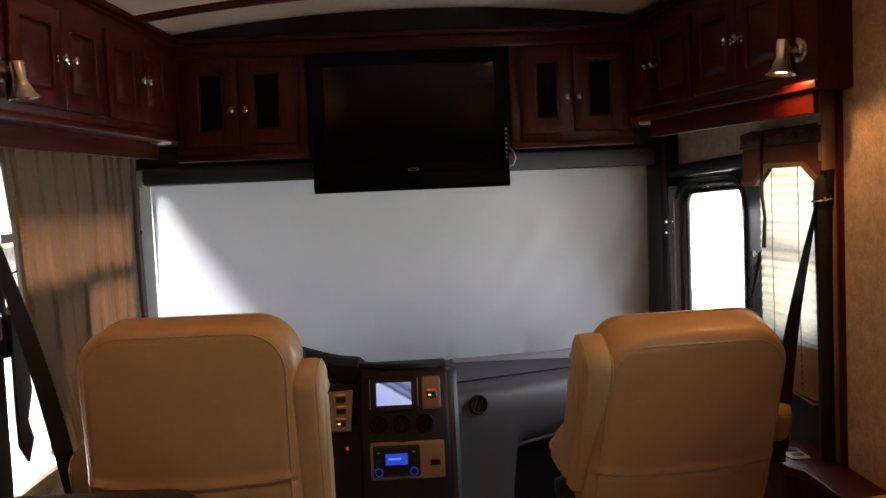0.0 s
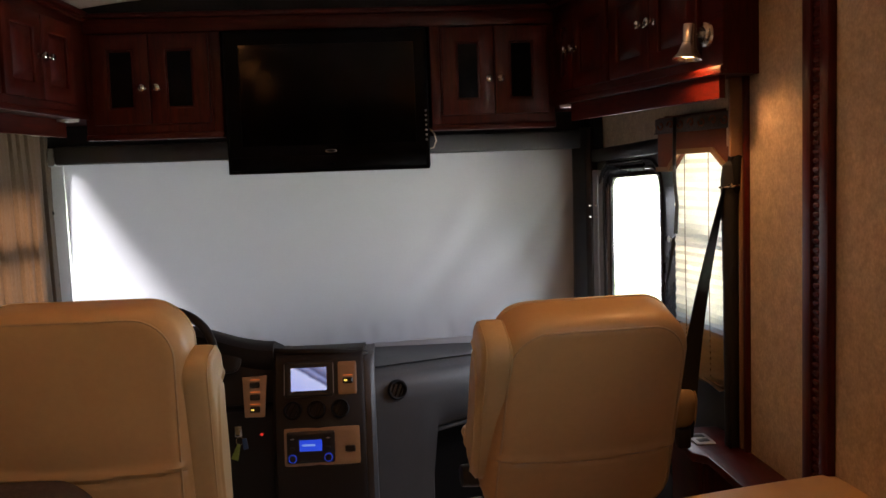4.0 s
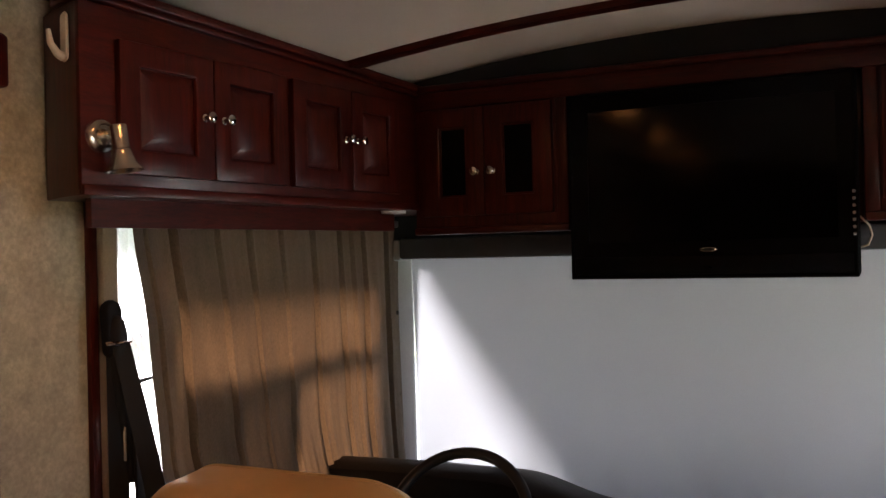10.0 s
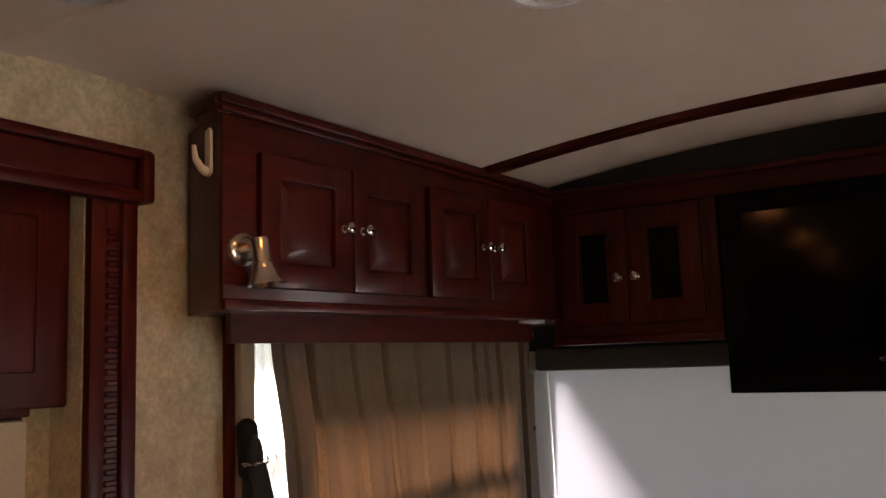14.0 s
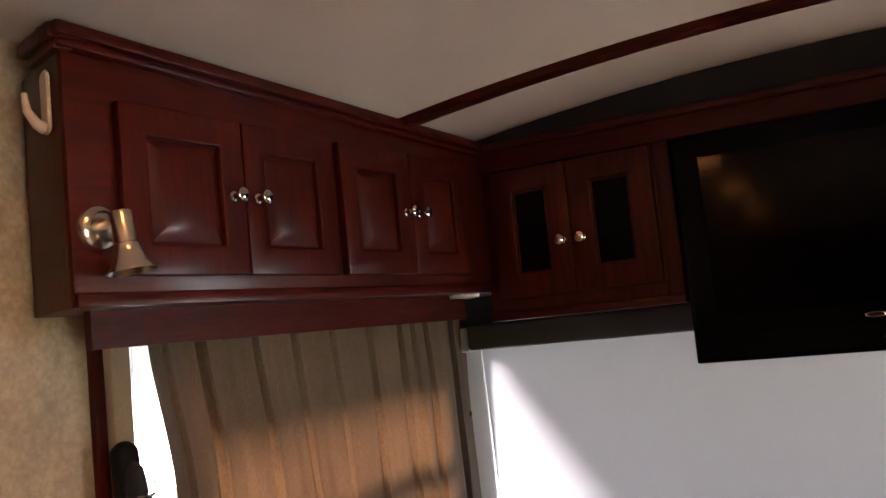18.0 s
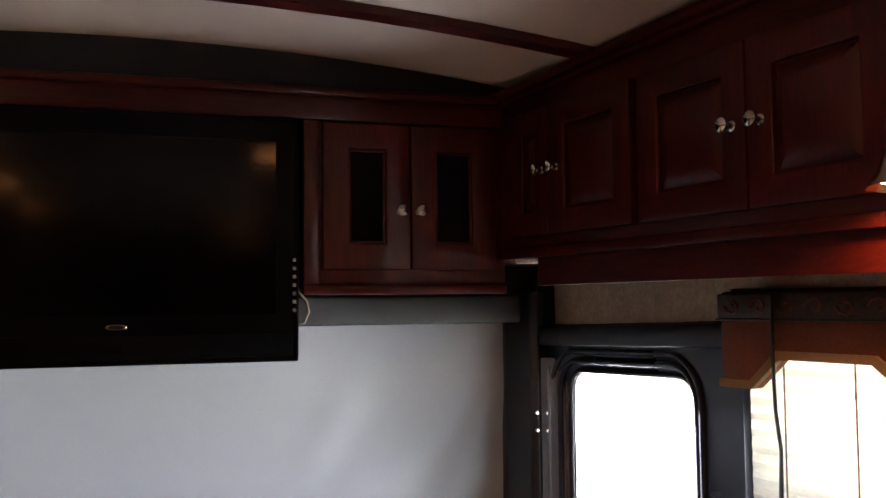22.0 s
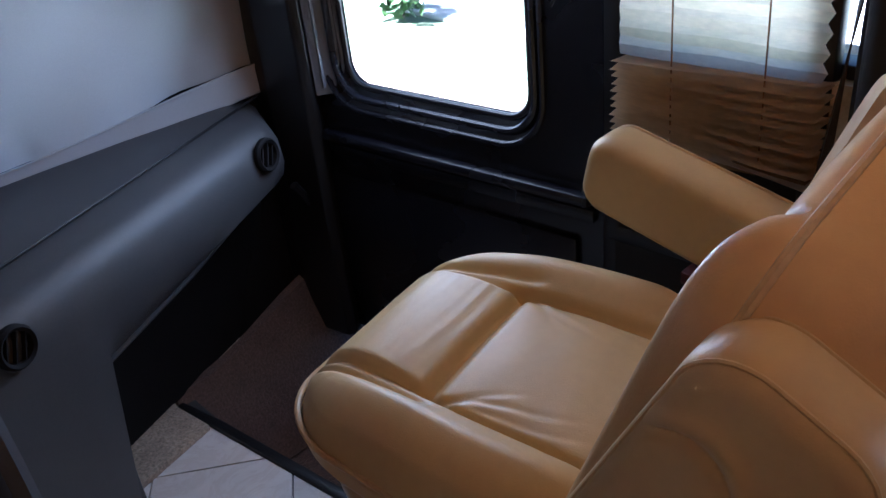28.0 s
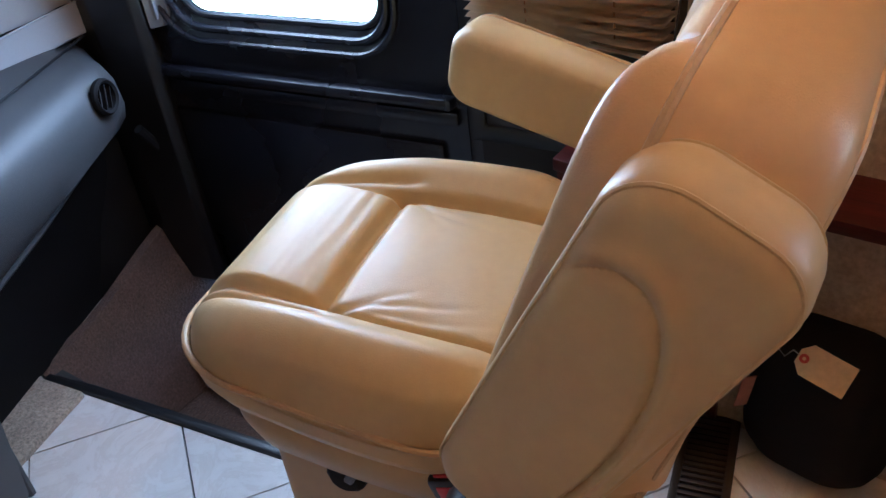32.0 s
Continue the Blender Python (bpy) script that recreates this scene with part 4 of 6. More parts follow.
def raised_door(cab, u0, u1, z0, z1, m, knob_u, knob_z, glassy=False):
    """A cope-and-stick door on the face y = 0, standing proud towards -y."""
    t, w = 0.020, 0.052
    d = part("door", frame_bm(u0, u1, z0, z1, w if not glassy else 0.058, -t, 0.0, 0.004), CHERRY, cab, m=m)
    w = 0.058 if glassy else w
    if glassy:
        part("smoked_pane", box(u0 + w - 0.004, u1 - w + 0.004, -0.010, -0.006, z0 + w - 0.004, z1 - w + 0.004), SMOKED, d, "black smoked glass pane", m=m)
        part("bead", frame_bm(u0 + w, u1 - w, z0 + w, z1 - w, 0.006, -0.015, -0.010, 0.002), CHERRY, d, m=m)
    else:
        a, b, c, e = u0 + w, u1 - w, z0 + w, z1 - w
        part("panel_ground", box(a - 0.004, b + 0.004, -0.009, -0.003, c - 0.004, e + 0.004), CHERRY, d, m=m)
        s = 0.030
        bm = bmesh.new()
        lo = [bm.verts.new((x, -0.0095, z)) for x, z in ((a + 0.004, c + 0.004), (b - 0.004, c + 0.004), (b - 0.004, e - 0.004), (a + 0.004, e - 0.004))]
        hi = [bm.verts.new((x, -0.0235, z)) for x, z in ((a + s, c + s), (b - s, c + s), (b - s, e - s), (a + s, e - s))]
        bm.faces.new(hi)
        for i in range(4):
            bm.faces.new((lo[i], lo[(i + 1) % 4], hi[(i + 1) % 4], hi[i]))
        bm.faces.new(lo[::-1])
        bmesh.ops.recalc_face_normals(bm, faces=bm.faces)
        part("raised_panel", bm, CHERRY, d, m=m)
    part("knob", knob(), CHROME, d, "polished nickel knob", m=m @ Matrix.Translation((knob_u, -t, knob_z)) @ Matrix.Rotation(radians(90), 4, "X"))
    return d


def side_cabinet(name, m, length, near_zero, doors, outline, fascia, label):
    cab = thing(name, label, "cabinet")
    part("body", prism(outline, "z", 1.6905, 2.088), CHERRY, cab)
    L = length
    part("face_frame", box(0, L, -0.003, 0.012, 1.70, 2.085, 0.003), CHERRY_LONG, cab, m=m)
    part("bottom_lip", box(0.0, L, -0.011, 0.003, 1.690, 1.712, 0.003), CHERRY_LONG, cab, m=m)
    bm = box(-0.02, L + 0.02, -0.028, 0.03, 2.078, 2.100, 0.005)
    add_box(bm, -0.012, L + 0.012, -0.017, 0.03, 2.064, 2.079, 0.006)
    tilt = Matrix.Identity(4)
    tilt[2][0] = -0.034 if near_zero else 0.034
    tilt[2][3] = 0.024 if near_zero else 0.024 - 0.034 * L
    part("crown_moulding", bm, CHERRY_LONG, cab, m=m @ tilt)
    part("fascia_board", prism(fascia, "z", 1.628, 1.700), CHERRY_LONG, cab)
    for u0, u1, ku in doors:
        raised_door(cab, u0, u1, 1.737, 2.018, m, ku, 1.878)
    return cab


def offset_quad(m, u0, u1, d0, d1):
    return [tuple((m @ Vector((u, d, 0)))[:2]) for u, d in ((u0, d0), (u1, d0), (u1, d1), (u0, d1))]


LA, LB = Vector((-1.057, 1.75)), Vector((-0.915, 2.945))
lu = (LB - LA).normalized()
ML = axes(LA - lu * 0.016, lu, (-lu.y, lu.x))
side_cabinet("overhead_cabinet", ML, 1.22, True,
             [(0.085, 0.346, 0.317), (0.348, 0.600, 0.377), (0.622, 0.866, 0.840), (0.868, 1.100, 0.893)],
             [tuple((ML @ Vector((0, 0.004, 0)))[:2]), tuple((ML @ Vector((1.22, 0.004, 0)))[:2]), (-0.918, 3.28), (-1.24, 3.28), (-1.24, 1.81), (-1.15, 1.765)],
             offset_quad(ML, 0.075, 1.19, 0.070, 0.088),
             "cherry wood overhead cabinet above the driver's window, doors shut")
RA, RB = Vector((0.837, 2.945)), Vector((1.066, 1.888))
ru = (RB - RA).normalized()
MR = axes(RA, ru, (-ru.y, ru.x))
side_cabinet("overhead_cabinet", MR, 1.118, False,
             [(0.060, 0.212, 0.187), (0.214, 0.476, 0.241), (0.498, 0.758, 0.729), (0.760, 1.020, 0.789)],
             [tuple((MR @ Vector((0, 0.004, 0)))[:2]), tuple((MR @ Vector((1.112, 0.004, 0)))[:2]), (1.17, 1.885), (1.235, 1.90), (1.235, 3.28), (0.842, 3.28)][::-1],
             offset_quad(MR, 0.122, 1.075, 0.014, 0.032),
             "cherry wood overhead cabinet above the entry door, doors shut")

MF = Matrix.Translation((0, 2.945, 0))
for x0, x1, doors, label in ((-0.920, -0.415, ((-0.885, -0.678, -0.703, 0), (-0.676, -0.462, -0.650, 0)), "cherry wood front cabinet with smoked glass doors beside the television"),
                             (0.362, 0.840, ((0.405, 0.606, 0.582, 0), (0.608, 0.812, 0.627, 0)), "cherry wood front cabinet with smoked glass doors and a cable below")):
    cab = thing("front_cabinet", label, "cabinet", group="front cabinets")
    part("body", box(x0, x1, 2.957, 3.28, 1.625, 2.06), CHERRY, cab)
    part("face_frame", box(x0, x1, 2.944, 2.957, 1.622, 2.065, 0.003), CHERRY, cab)
    part("bottom_rail", box(x0, x1, 2.930, 2.98, 1.612, 1.634, 0.005), CHERRY_WIDE, cab)
    for a, b, ku, _ in doors:
        raised_door(cab, a, b, 1.668, 1.998, MF, ku, 1.80, True)
nk = thing("television_niche", "cherry wood niche and head rail round the television", "cabinet")
part("back", box(-0.414, 0.361, 3.06, 3.28, 1.615, 2.06), CHERRY, nk)
part("head_rail", box(-0.920, 0.842, 2.936, 2.956, 2.003, 2.066, 0.004), CHERRY_WIDE, nk)
part("crown_moulding", box(-0.920, 0.842, 2.918, 2.956, 2.056, 2.076, 0.006), CHERRY_WIDE, nk)
part("stile", box(-0.452, -0.416, 2.934, 2.956, 1.634, 2.003, 0.003), CHERRY, nk)
part("stile", box(0.363, 0.398, 2.934, 2.956, 1.634, 2.003, 0.003), CHERRY, nk)

# ---- television ----
tv = thing("television", "black flat television with a raised maker's badge, switched off", "television")
TVX0, TVX1, TVZ0, TVZ1 = -0.402, 0.347, 1.470, 1.996
part("case", box(TVX0 - 0.004, TVX1 + 0.004, 2.912, 2.985, TVZ0, TVZ1, 0.012), TV_CASE, tv)
SX0, SX1, SZ0, SZ1 = -0.348, 0.300, 1.572, 1.944
bm = frame_bm(TVX0, TVX1, TVZ0, TVZ1, 0.01, 2.896, 2.912, 0.004)
part("rim", bm, TV_CASE, tv)
bm = bmesh.new()
o = [(TVX0 + 0.009, TVZ0 + 0.009), (TVX1 - 0.009, TVZ0 + 0.009), (TVX1 - 0.009, TVZ1 - 0.009), (TVX0 + 0.009, TVZ1 - 0.009)]
i4 = [(SX0, SZ0), (SX1, SZ0), (SX1, SZ1), (SX0, SZ1)]
vo = [bm.verts.new((x, 2.899, z)) for x, z in o]
vi = [bm.verts.new((x, 2.899, z)) for x, z in i4]
vd = [bm.verts.new((x, 2.906, z)) for x, z in i4]
for k in range(4):
    bm.faces.new((vo[k], vo[(k + 1) % 4], vi[(k + 1) % 4], vi[k]))
    bm.faces.new((vi[k], vi[(k + 1) % 4], vd[(k + 1) % 4], vd[k]))
bmesh.ops.recalc_face_normals(bm, faces=bm.faces)
part("bezel", bm, TV_CASE, tv)
part("screen", box(SX0 - 0.002, SX1 + 0.002, 2.905, 2.909, SZ0 - 0.002, SZ1 + 0.002), TV_SCREEN, tv, "dark matt screen")
part("speaker_bar", box(TVX0 + 0.012, TVX1 - 0.012, 2.893, 2.900, TVZ0 + 0.012, TVZ0 + 0.062, 0.004), TV_CASE, tv)
bd = part("badge", lathe([(0, 0.004), (0.018, 0.0035), (0.022, 0.002), (0.023, 0), (0, 0)], 24), CHROME, tv, "oval silver badge", m=Matrix.Translation((-0.021, 2.899, 1.548)) @ Matrix.Rotation(radians(90), 4, "X") @ Matrix.Diagonal((1.0, 0.32, 1, 1)))
part("badge_field", lathe([(0, 0.005), (0.016, 0.0048), (0.017, 0.004)], 20), BLACK, bd, m=Matrix.Translation((-0.021, 2.899, 1.548)) @ Matrix.Rotation(radians(90), 4, "X") @ Matrix.Diagonal((1.0, 0.26, 1, 1)))
part("sensor", lathe([(0, 0.003), (0.012, 0.002), (0.014, 0), (0, 0)], 20), TV_SCREEN, tv, m=Matrix.Translation((-0.021, 2.893, 1.502)) @ Matrix.Rotation(radians(90), 4, "X") @ Matrix.Diagonal((1.0, 0.5, 1, 1)))
for k in range(7):
    part("button", box(0.334, 0.342, 2.893, 2.898, 1.575 + k * 0.018, 1.583 + k * 0.018, 0.002), ALU, tv)
part("wall_bracket", box(-0.12, 0.10, 2.985, 3.06, 1.66, 1.84, 0.006), BLACK, tv)
solo("television_cable", tube([(0.350, 2.96, 1.625), (0.372, 2.955, 1.60), (0.378, 2.955, 1.575), (0.368, 2.96, 1.55), (0.350, 2.97, 1.545)], 0.0028, 8), HOOK, "thin white cable looped beside the television", "cable")


# ---- reading lamps, puck lights, coat hooks ----
def reading_lamp(m, lit, label):
    lp = thing("reading_lamp", label, "lamp", m, group="reading lamps")
    part("rose", lathe([(0, 0.018), (0.022, 0.017), (0.026, 0.012), (0.033, 0.010), (0.036, 0.004), (0.037, 0), (0, 0)], 28), NICKEL, lp, m=Matrix.Rotation(radians(90), 4, "X"))
    part("arm", tube([(0, -0.012, 0), (0, -0.040, 0), (0, -0.052, -0.002)], 0.008, 12), NICKEL, lp)
    part("joint", lathe([(0, 0.012), (0.008, 0.009), (0.011, 0), (0.008, -0.009), (0, -0.012)], 14), NICKEL, lp, m=Matrix.Translation((0, -0.052, -0.002)))
    tilt = Matrix.Translation((0.014, -0.062, 0.004) if lit else (0.008, -0.052, -0.002)) @ Matrix.Rotation(radians(0 if lit else -4), 4, "Y") @ Matrix.Rotation(radians(-6), 4, "X")
    sh_ = part("shade", lathe([(0, 0.022), (0.017, 0.021), (0.0185, 0.018), (0.0185, -0.028), (0.0205, -0.030), (0.0205, -0.034), (0.023, -0.042), (0.031, -0.060), (0.039, -0.070), (0.040, -0.073), (0.037, -0.071), (0.020, -0.045), (0, -0.040)], 28), NICKEL, lp, "bell-shaped shade", m=tilt)
    part("bulb", lathe([(0, -0.062), (0.024, -0.064), (0.028, -0.060), (0.022, -0.050), (0, -0.048)], 20), LAMP_ON if lit else GLASS, sh_, "lit halogen bulb" if lit else "", m=tilt)
    return lp


ea, eb = ML @ Vector((0, 0.004, 0)), Vector((-1.15, 1.765, 0))
eu = (Vector((ea.x, ea.y)) - Vector((eb.x, eb.y))).normalized()
mid = (ea + eb) / 2
cr = bpy.data.objects["overhead_cabinet"]
em = axes(((ea + eb) / 2).to_tuple(), eu, (-eu.y, eu.x))
bm = box(-0.064, 0.066, -0.022, 0.02, 2.100, 2.124, 0.005)
add_box(bm, -0.056, 0.060, -0.012, 0.02, 2.084, 2.101, 0.005)
part("end_moulding", bm, CHERRY_WIDE, cr, m=em)
reading_lamp(ML @ Matrix.Translation((0.046, 0.0, 1.812)), False, "nickel swivel reading lamp on the cabinet, off")
reading_lamp(MR @ Matrix.Translation((1.040, 0.0, 1.802)), True, "nickel swivel reading lamp on the cabinet, lit warm")
sp = new("reading_lamp_beam", bpy.data.lights.new("reading_lamp_beam", "SPOT"))
sp.data.energy, sp.data.color, sp.data.spot_size, sp.data.spot_blend, sp.data.shadow_soft_size = 0.20, (1.0, 0.44, 0.14), radians(146), 0.45, 0.02
lm = MR @ Matrix.Translation((1.054, -0.070, 1.733))
sp.matrix_world = look(lm.translation, lm.translation + Vector((0.10, 0.02, -1)))

for m in (ML @ Matrix.Translation((1.15, 0.045, 1.690)), MR @ Matrix.Translation((0.074, 0.032, 1.690))):
    pk = thing("puck_light", "white frosted puck light under the cabinet, off", "light", m, group="puck lights")
    part("ring", lathe([(0.031, -0.002), (0.038, -0.009), (0.040, -0.004), (0.040, 0), (0.031, 0)], 26), PUCK, pk)
    part("lens", lathe([(0, -0.010), (0.024, -0.008), (0.031, -0.004), (0.031, 0), (0, 0)], 26), PUCK, pk)


def coat_hook(m, label):
    hk = thing("coat_hook", label, "hook", m @ Matrix.Diagonal((0.9, 0.85, 0.9, 1)), group="coat hooks")
    part("plate", pad(0.034, 0.115, 0.008, 0.0169, 0.004, 10, 16), HOOK, hk)
    part("prong", tube([(0, -0.004, -0.046), (0, -0.018, -0.040), (0, -0.034, -0.018), (0, -0.038, 0.012)], [0.012, 0.010, 0.008, 0.0055], 10), HOOK, hk)


coat_hook(axes((mid.x - eu.y * -0.0, mid.y - 0.005, 2.015), eu, (-eu.y, eu.x)), "cream plastic coat hook on the cabinet end")
coat_hook(axes((1.135, 1.880, 2.015), (1, 0.1), (-0.1, 1)), "cream plastic coat hook on the cabinet end")

# ceiling fittings
cl = thing("ceiling_light", "round ceiling light with a warm lit lens", "light", Matrix.Translation((-0.575, 1.50, TOP)), group="ceiling lights")
part("ring", lathe([(0.060, -0.004), (0.070, -0.012), (0.080, -0.010), (0.086, 0), (0.060, 0)], 32), NICKEL, cl)
part("lens", lathe([(0, -0.012), (0.035, -0.010), (0.060, -0.004), (0.060, 0), (0, 0)], 32), CEIL_ON, cl, "lit lens")
for x, y in ((0.44, 1.46), (-0.63, 0.47), (-0.66, -0.5), (0.5, -1.4)):
    copy_thing(cl, Matrix.Translation((x, y, TOP)))
vt = thing("ceiling_vent", "round white ceiling air vent", "vent", Matrix.Translation((-0.329, 1.735, ceiling_z(-0.33, 1.73))))
part("flange", lathe([(0.052, -0.004), (0.060, -0.014), (0.075, -0.012), (0.088, 0), (0.052, 0)], 32), PUCK, vt)
part("louvre_disc", lathe([(0, -0.008), (0.048, -0.010), (0.050, -0.004), (0.050, 0), (0, 0)], 28), HOOK, vt)
for k in (-0.02, 0.0, 0.02):
    part("slat", box(-0.042 + abs(k) * 0.4, 0.042 - abs(k) * 0.4, k - 0.002, k + 0.002, -0.017, -0.008, 0.001), PUCK, vt)
sk = thing("ceiling_speaker", "round pale grey ceiling speaker", "speaker", Matrix.Translation((-0.909, 1.297, TOP)))
part("bezel", lathe([(0.060, -0.004), (0.066, -0.008), (0.074, 0), (0.060, 0)], 30), PILLAR_GREY, sk)
part("grille", lathe([(0, -0.007), (0.04, -0.006), (0.060, -0.003), (0.060, 0), (0, 0)], 30), PILLAR_GREY, sk)


# ---- captain's seats ----
def groove(x, at_, w, deep):
    return -deep * math.exp(-((x - at_) / w) ** 2)


def cushion_relief(x, z, side):
    """x across, z towards the front (before the pad is laid flat); the top is side -1, whose outward way is -y."""
    if side > 0:
        return 0.0
    ax = abs(x)
    inner, front = smoothstep(0.152, 0.136, ax), smoothstep(0.035, 0.055, z)
    h = 0.036 * smoothstep(0.13, 0.205, ax) * (0.30 + 0.70 * smoothstep(0.25, 0.02, z))
    h += groove(ax, 0.141, 0.008, 0.013) + groove(ax, 0.166, 0.008, 0.010) * smoothstep(0.0, 0.05, z)
    # the front roll with its fine cross pleats
    roll = 0.017 * math.sin(math.pi * min(1, max(0, z - 0.05) / 0.20)) + 0.0011 * noise.noise((x * 9, z * 80, 0))
    # the flat middle panel, creased from its front corners along the seams
    flat = -0.005 + 0.0014 * noise.noise((x * 7, z * 22, 2.0))
    for s, near in ((-1, 1.0), (1, 0.6)):
        for a, k, far in ((1.02, 0.7, 0.16), (1.22, 1.0, 0.24), (1.40, 0.8, 0.28)):
            px, pz = s * 0.139 - x, 0.036 - z
            along = s * px * math.cos(a) + pz * math.sin(a)
            off = -s * px * math.sin(a) + pz * math.cos(a) + 0.006 * math.sin(along * 26 + a * 5)
            if along > 0:
                flat -= 0.0026 * k * near * (math.exp(-(off / 0.0055) ** 2) - 0.7 * math.exp(-((off - 0.010) / 0.007) ** 2)) * smoothstep(far, 0.03, along)
    return -(h + inner * (groove(z, 0.045, 0.010, 0.016) + front * roll + (1 - front) * flat))


def back_relief(x, z, side):
    h = 0.0
    if side < 0:
        # rear shell: one curved welt low down
        h += groove(z, -0.105 + 0.22 * x * x, 0.007, 0.010) + 0.009 * math.exp(-((z + 0.090 - 0.22 * x * x) / 0.012) ** 2)
        h += 0.0015 * noise.noise((x * 6, z * 6, 1.0))
        return -h
    h += 0.020 * smoothstep(0.14, 0.22, abs(x))
    for s in (-1, 1):
        h += groove(x, s * 0.150, 0.008, 0.012)
    if abs(x) < 0.16:
        h += groove(z, 0.13, 0.010, 0.014) + groove(z, -0.06, 0.010, 0.012)
        h += 0.012 * math.cos(z * 14) + 0.003 * noise.noise((x * 7, z * 20, 5.0))
    return h


def arm_oval(x, z):
    """Distance-like value that is 1 on the stitched oval of an armrest's outer face."""
    return math.hypot((x - 0.030) / 0.082, (z + 0.055) / 0.205)


def arm_relief(x, z, side):
    d = arm_oval(x, z)
    return -side * (0.0055 * math.exp(-((d - 1) / 0.030) ** 2) - 0.0050 * math.exp(-((d - 1.10) / 0.05) ** 2)) + 0.0012 * noise.noise((x * 14, z * 9, 2.0))


def captain_seat(m, recline, inboard, drop, lean, taper, arm_z, turn, label):
    """Seat facing +y with its base at the origin. inboard: +1 if the aisle is at +x."""
    st = thing("captain_seat", label, "seat", m, group="captain's seats")
    part("pedestal", box(-0.15, 0.15, -0.20, 0.16, 0.012, 0.30, 0.012), BLACK, st)
    part("skirt", box(-0.19, 0.19, -0.20, 0.19, 0.20, 0.47, 0.03, 3), LEATHER_DAYLIT, st, "tan leather skirt", m=Matrix.Rotation(radians(turn), 4, "Z"))
    TW = Matrix.Rotation(radians(turn), 4, "Z")
    # the cushion narrows towards the front
    def toe(x, z):
        return x * (1 - 0.13 * smoothstep(-0.10, 0.27, z))
    def slimmed(bm):
        for v in bm.verts:
            v.co.x = toe(v.co.x, v.co.z)
        return bm
    base = part("seat_base", slimmed(pad(0.49, 0.48, 0.13, 0.12, 0.055, 26, 26)), LEATHER_DAYLIT, st, m=TW @ Matrix.Translation((0, 0.02, 0.490)) @ Matrix.Rotation(radians(-90), 4, "X"))
    sq = TW @ Matrix.Translation((0, 0.035, 0.578)) @ Matrix.Rotation(radians(2), 4, "X") @ Matrix.Rotation(radians(-90), 4, "X")
    cs = part("cushion", slimmed(pad(0.545, 0.530, 0.15, 0.14, 0.086, 150, 150, 0.016, cushion_relief, 0.18)), LEATHER_DAYLIT, st, "tan leather cushion with pleated front roll", m=sq)
    oc = [(toe(a, b), b) for a, b in rounded_ring(-0.2725, 0.2725, -0.265, 0.265, 0.13, 0.0, 9)]
    part("piping", tube([sq @ Vector((a, -0.020, b)) for a, b in oc], 0.0050, 8, True), PIPING, cs)
    hinge = Matrix.Translation((0, -0.215, 0.585 - drop)) @ Matrix.Rotation(radians(recline), 4, "X")
    hinge = Matrix.Translation((-turn * 0.0028, -0.42, 0)) @ Matrix.Rotation(radians(turn * 0.35), 4, "Z") @ Matrix.Translation((0, 0.42 + turn * 0.001, 0)) @ hinge
    bk = hinge @ Matrix.Translation((0, -0.075, 0.282))
    def slim(v):
        return 1 - taper * (v + 0.2) / 0.5
    bm = pad(0.535, 0.625, 0.165, 0.110, 0.040, 64, 84, 0.012, back_relief, 0.18)
    for v in bm.verts:
        v.co.x *= slim(v.co.z)
    back = part("backrest", bm, LEATHER, st, "tan leather backrest", m=bk)
    ob = [(a * slim(b), b) for a, b in rounded_ring(-0.2675, 0.2675, -0.3125, 0.3125, 0.110, -0.003, 9)]
    part("piping", tube([bk @ Vector((a, 0.052, b)) for a, b in ob], 0.005, 8, True), PIPING, back)
    part("rear_seam", tube([bk @ Vector((a * 0.925, -0.0805, b * 0.935)) for a, b in ob], 0.0035, 6, True), PIPING, back)
    # inboard armrest folded up beside the backrest
    s = inboard
    up = Matrix.Translation((s * (0.284 if turn else 0.290), -0.250 if turn else -0.236, arm_z)) @ Matrix.Rotation(radians(lean), 4, "X") @ Matrix.Translation((0, -0.020, 0.278)) @ Matrix.Rotation(radians(90), 4, "Z")
    def narrow(x, z):
        return x * (1 - 0.20 * (0.24 - z) / 0.48) if x < 0 else x
    bm = pad(0.165, 0.48, 0.080, 0.056, 0.024, 84, 130, 0.004, arm_relief, 0.12)
    for v in bm.verts:
        v.co.x = narrow(v.co.x, v.co.z)
    arm = part("armrest", bm, LEATHER_DAYLIT, st, "armrest folded up beside the backrest", m=up)
    for yy in (-0.030, 0.030):
        part("welt", tube([up @ Vector((narrow(a, b), yy, b)) for a, b in rounded_ring(-0.0825, 0.0825, -0.24, 0.24, 0.056, -0.004, 8)], 0.0022, 6, True), LEATHER_DAYLIT, arm)
    part("armrest_pivot", lathe([(0, 0.05), (0.03, 0.045), (0.034, 0), (0, 0)], 18), BLACK, st, m=hinge @ Matrix.Translation((s * 0.262, -0.02, 0.05)) @ Matrix.Rotation(radians(90 * s), 4, "Y"))
    # outer armrest, lowered
    dn = Matrix.Translation((-s * 0.318, -0.085, 0.774)) @ Matrix.Rotation(radians(13), 4, "X") @ Matrix.Rotation(radians(90), 4, "Z")
    arm2 = part("armrest", pad(0.37, 0.135, 0.085, 0.045, 0.022, 40, 18, 0.003, None, 0.3), LEATHER_DAYLIT, st, "lowered armrest", m=dn)
    part("welt", tube([dn @ Vector((a, 0.033 * s, b)) for a, b in rounded_ring(-0.185, 0.185, -0.0675, 0.0675, 0.045, -0.004, 8)], 0.003, 6, True), PIPING, arm2)
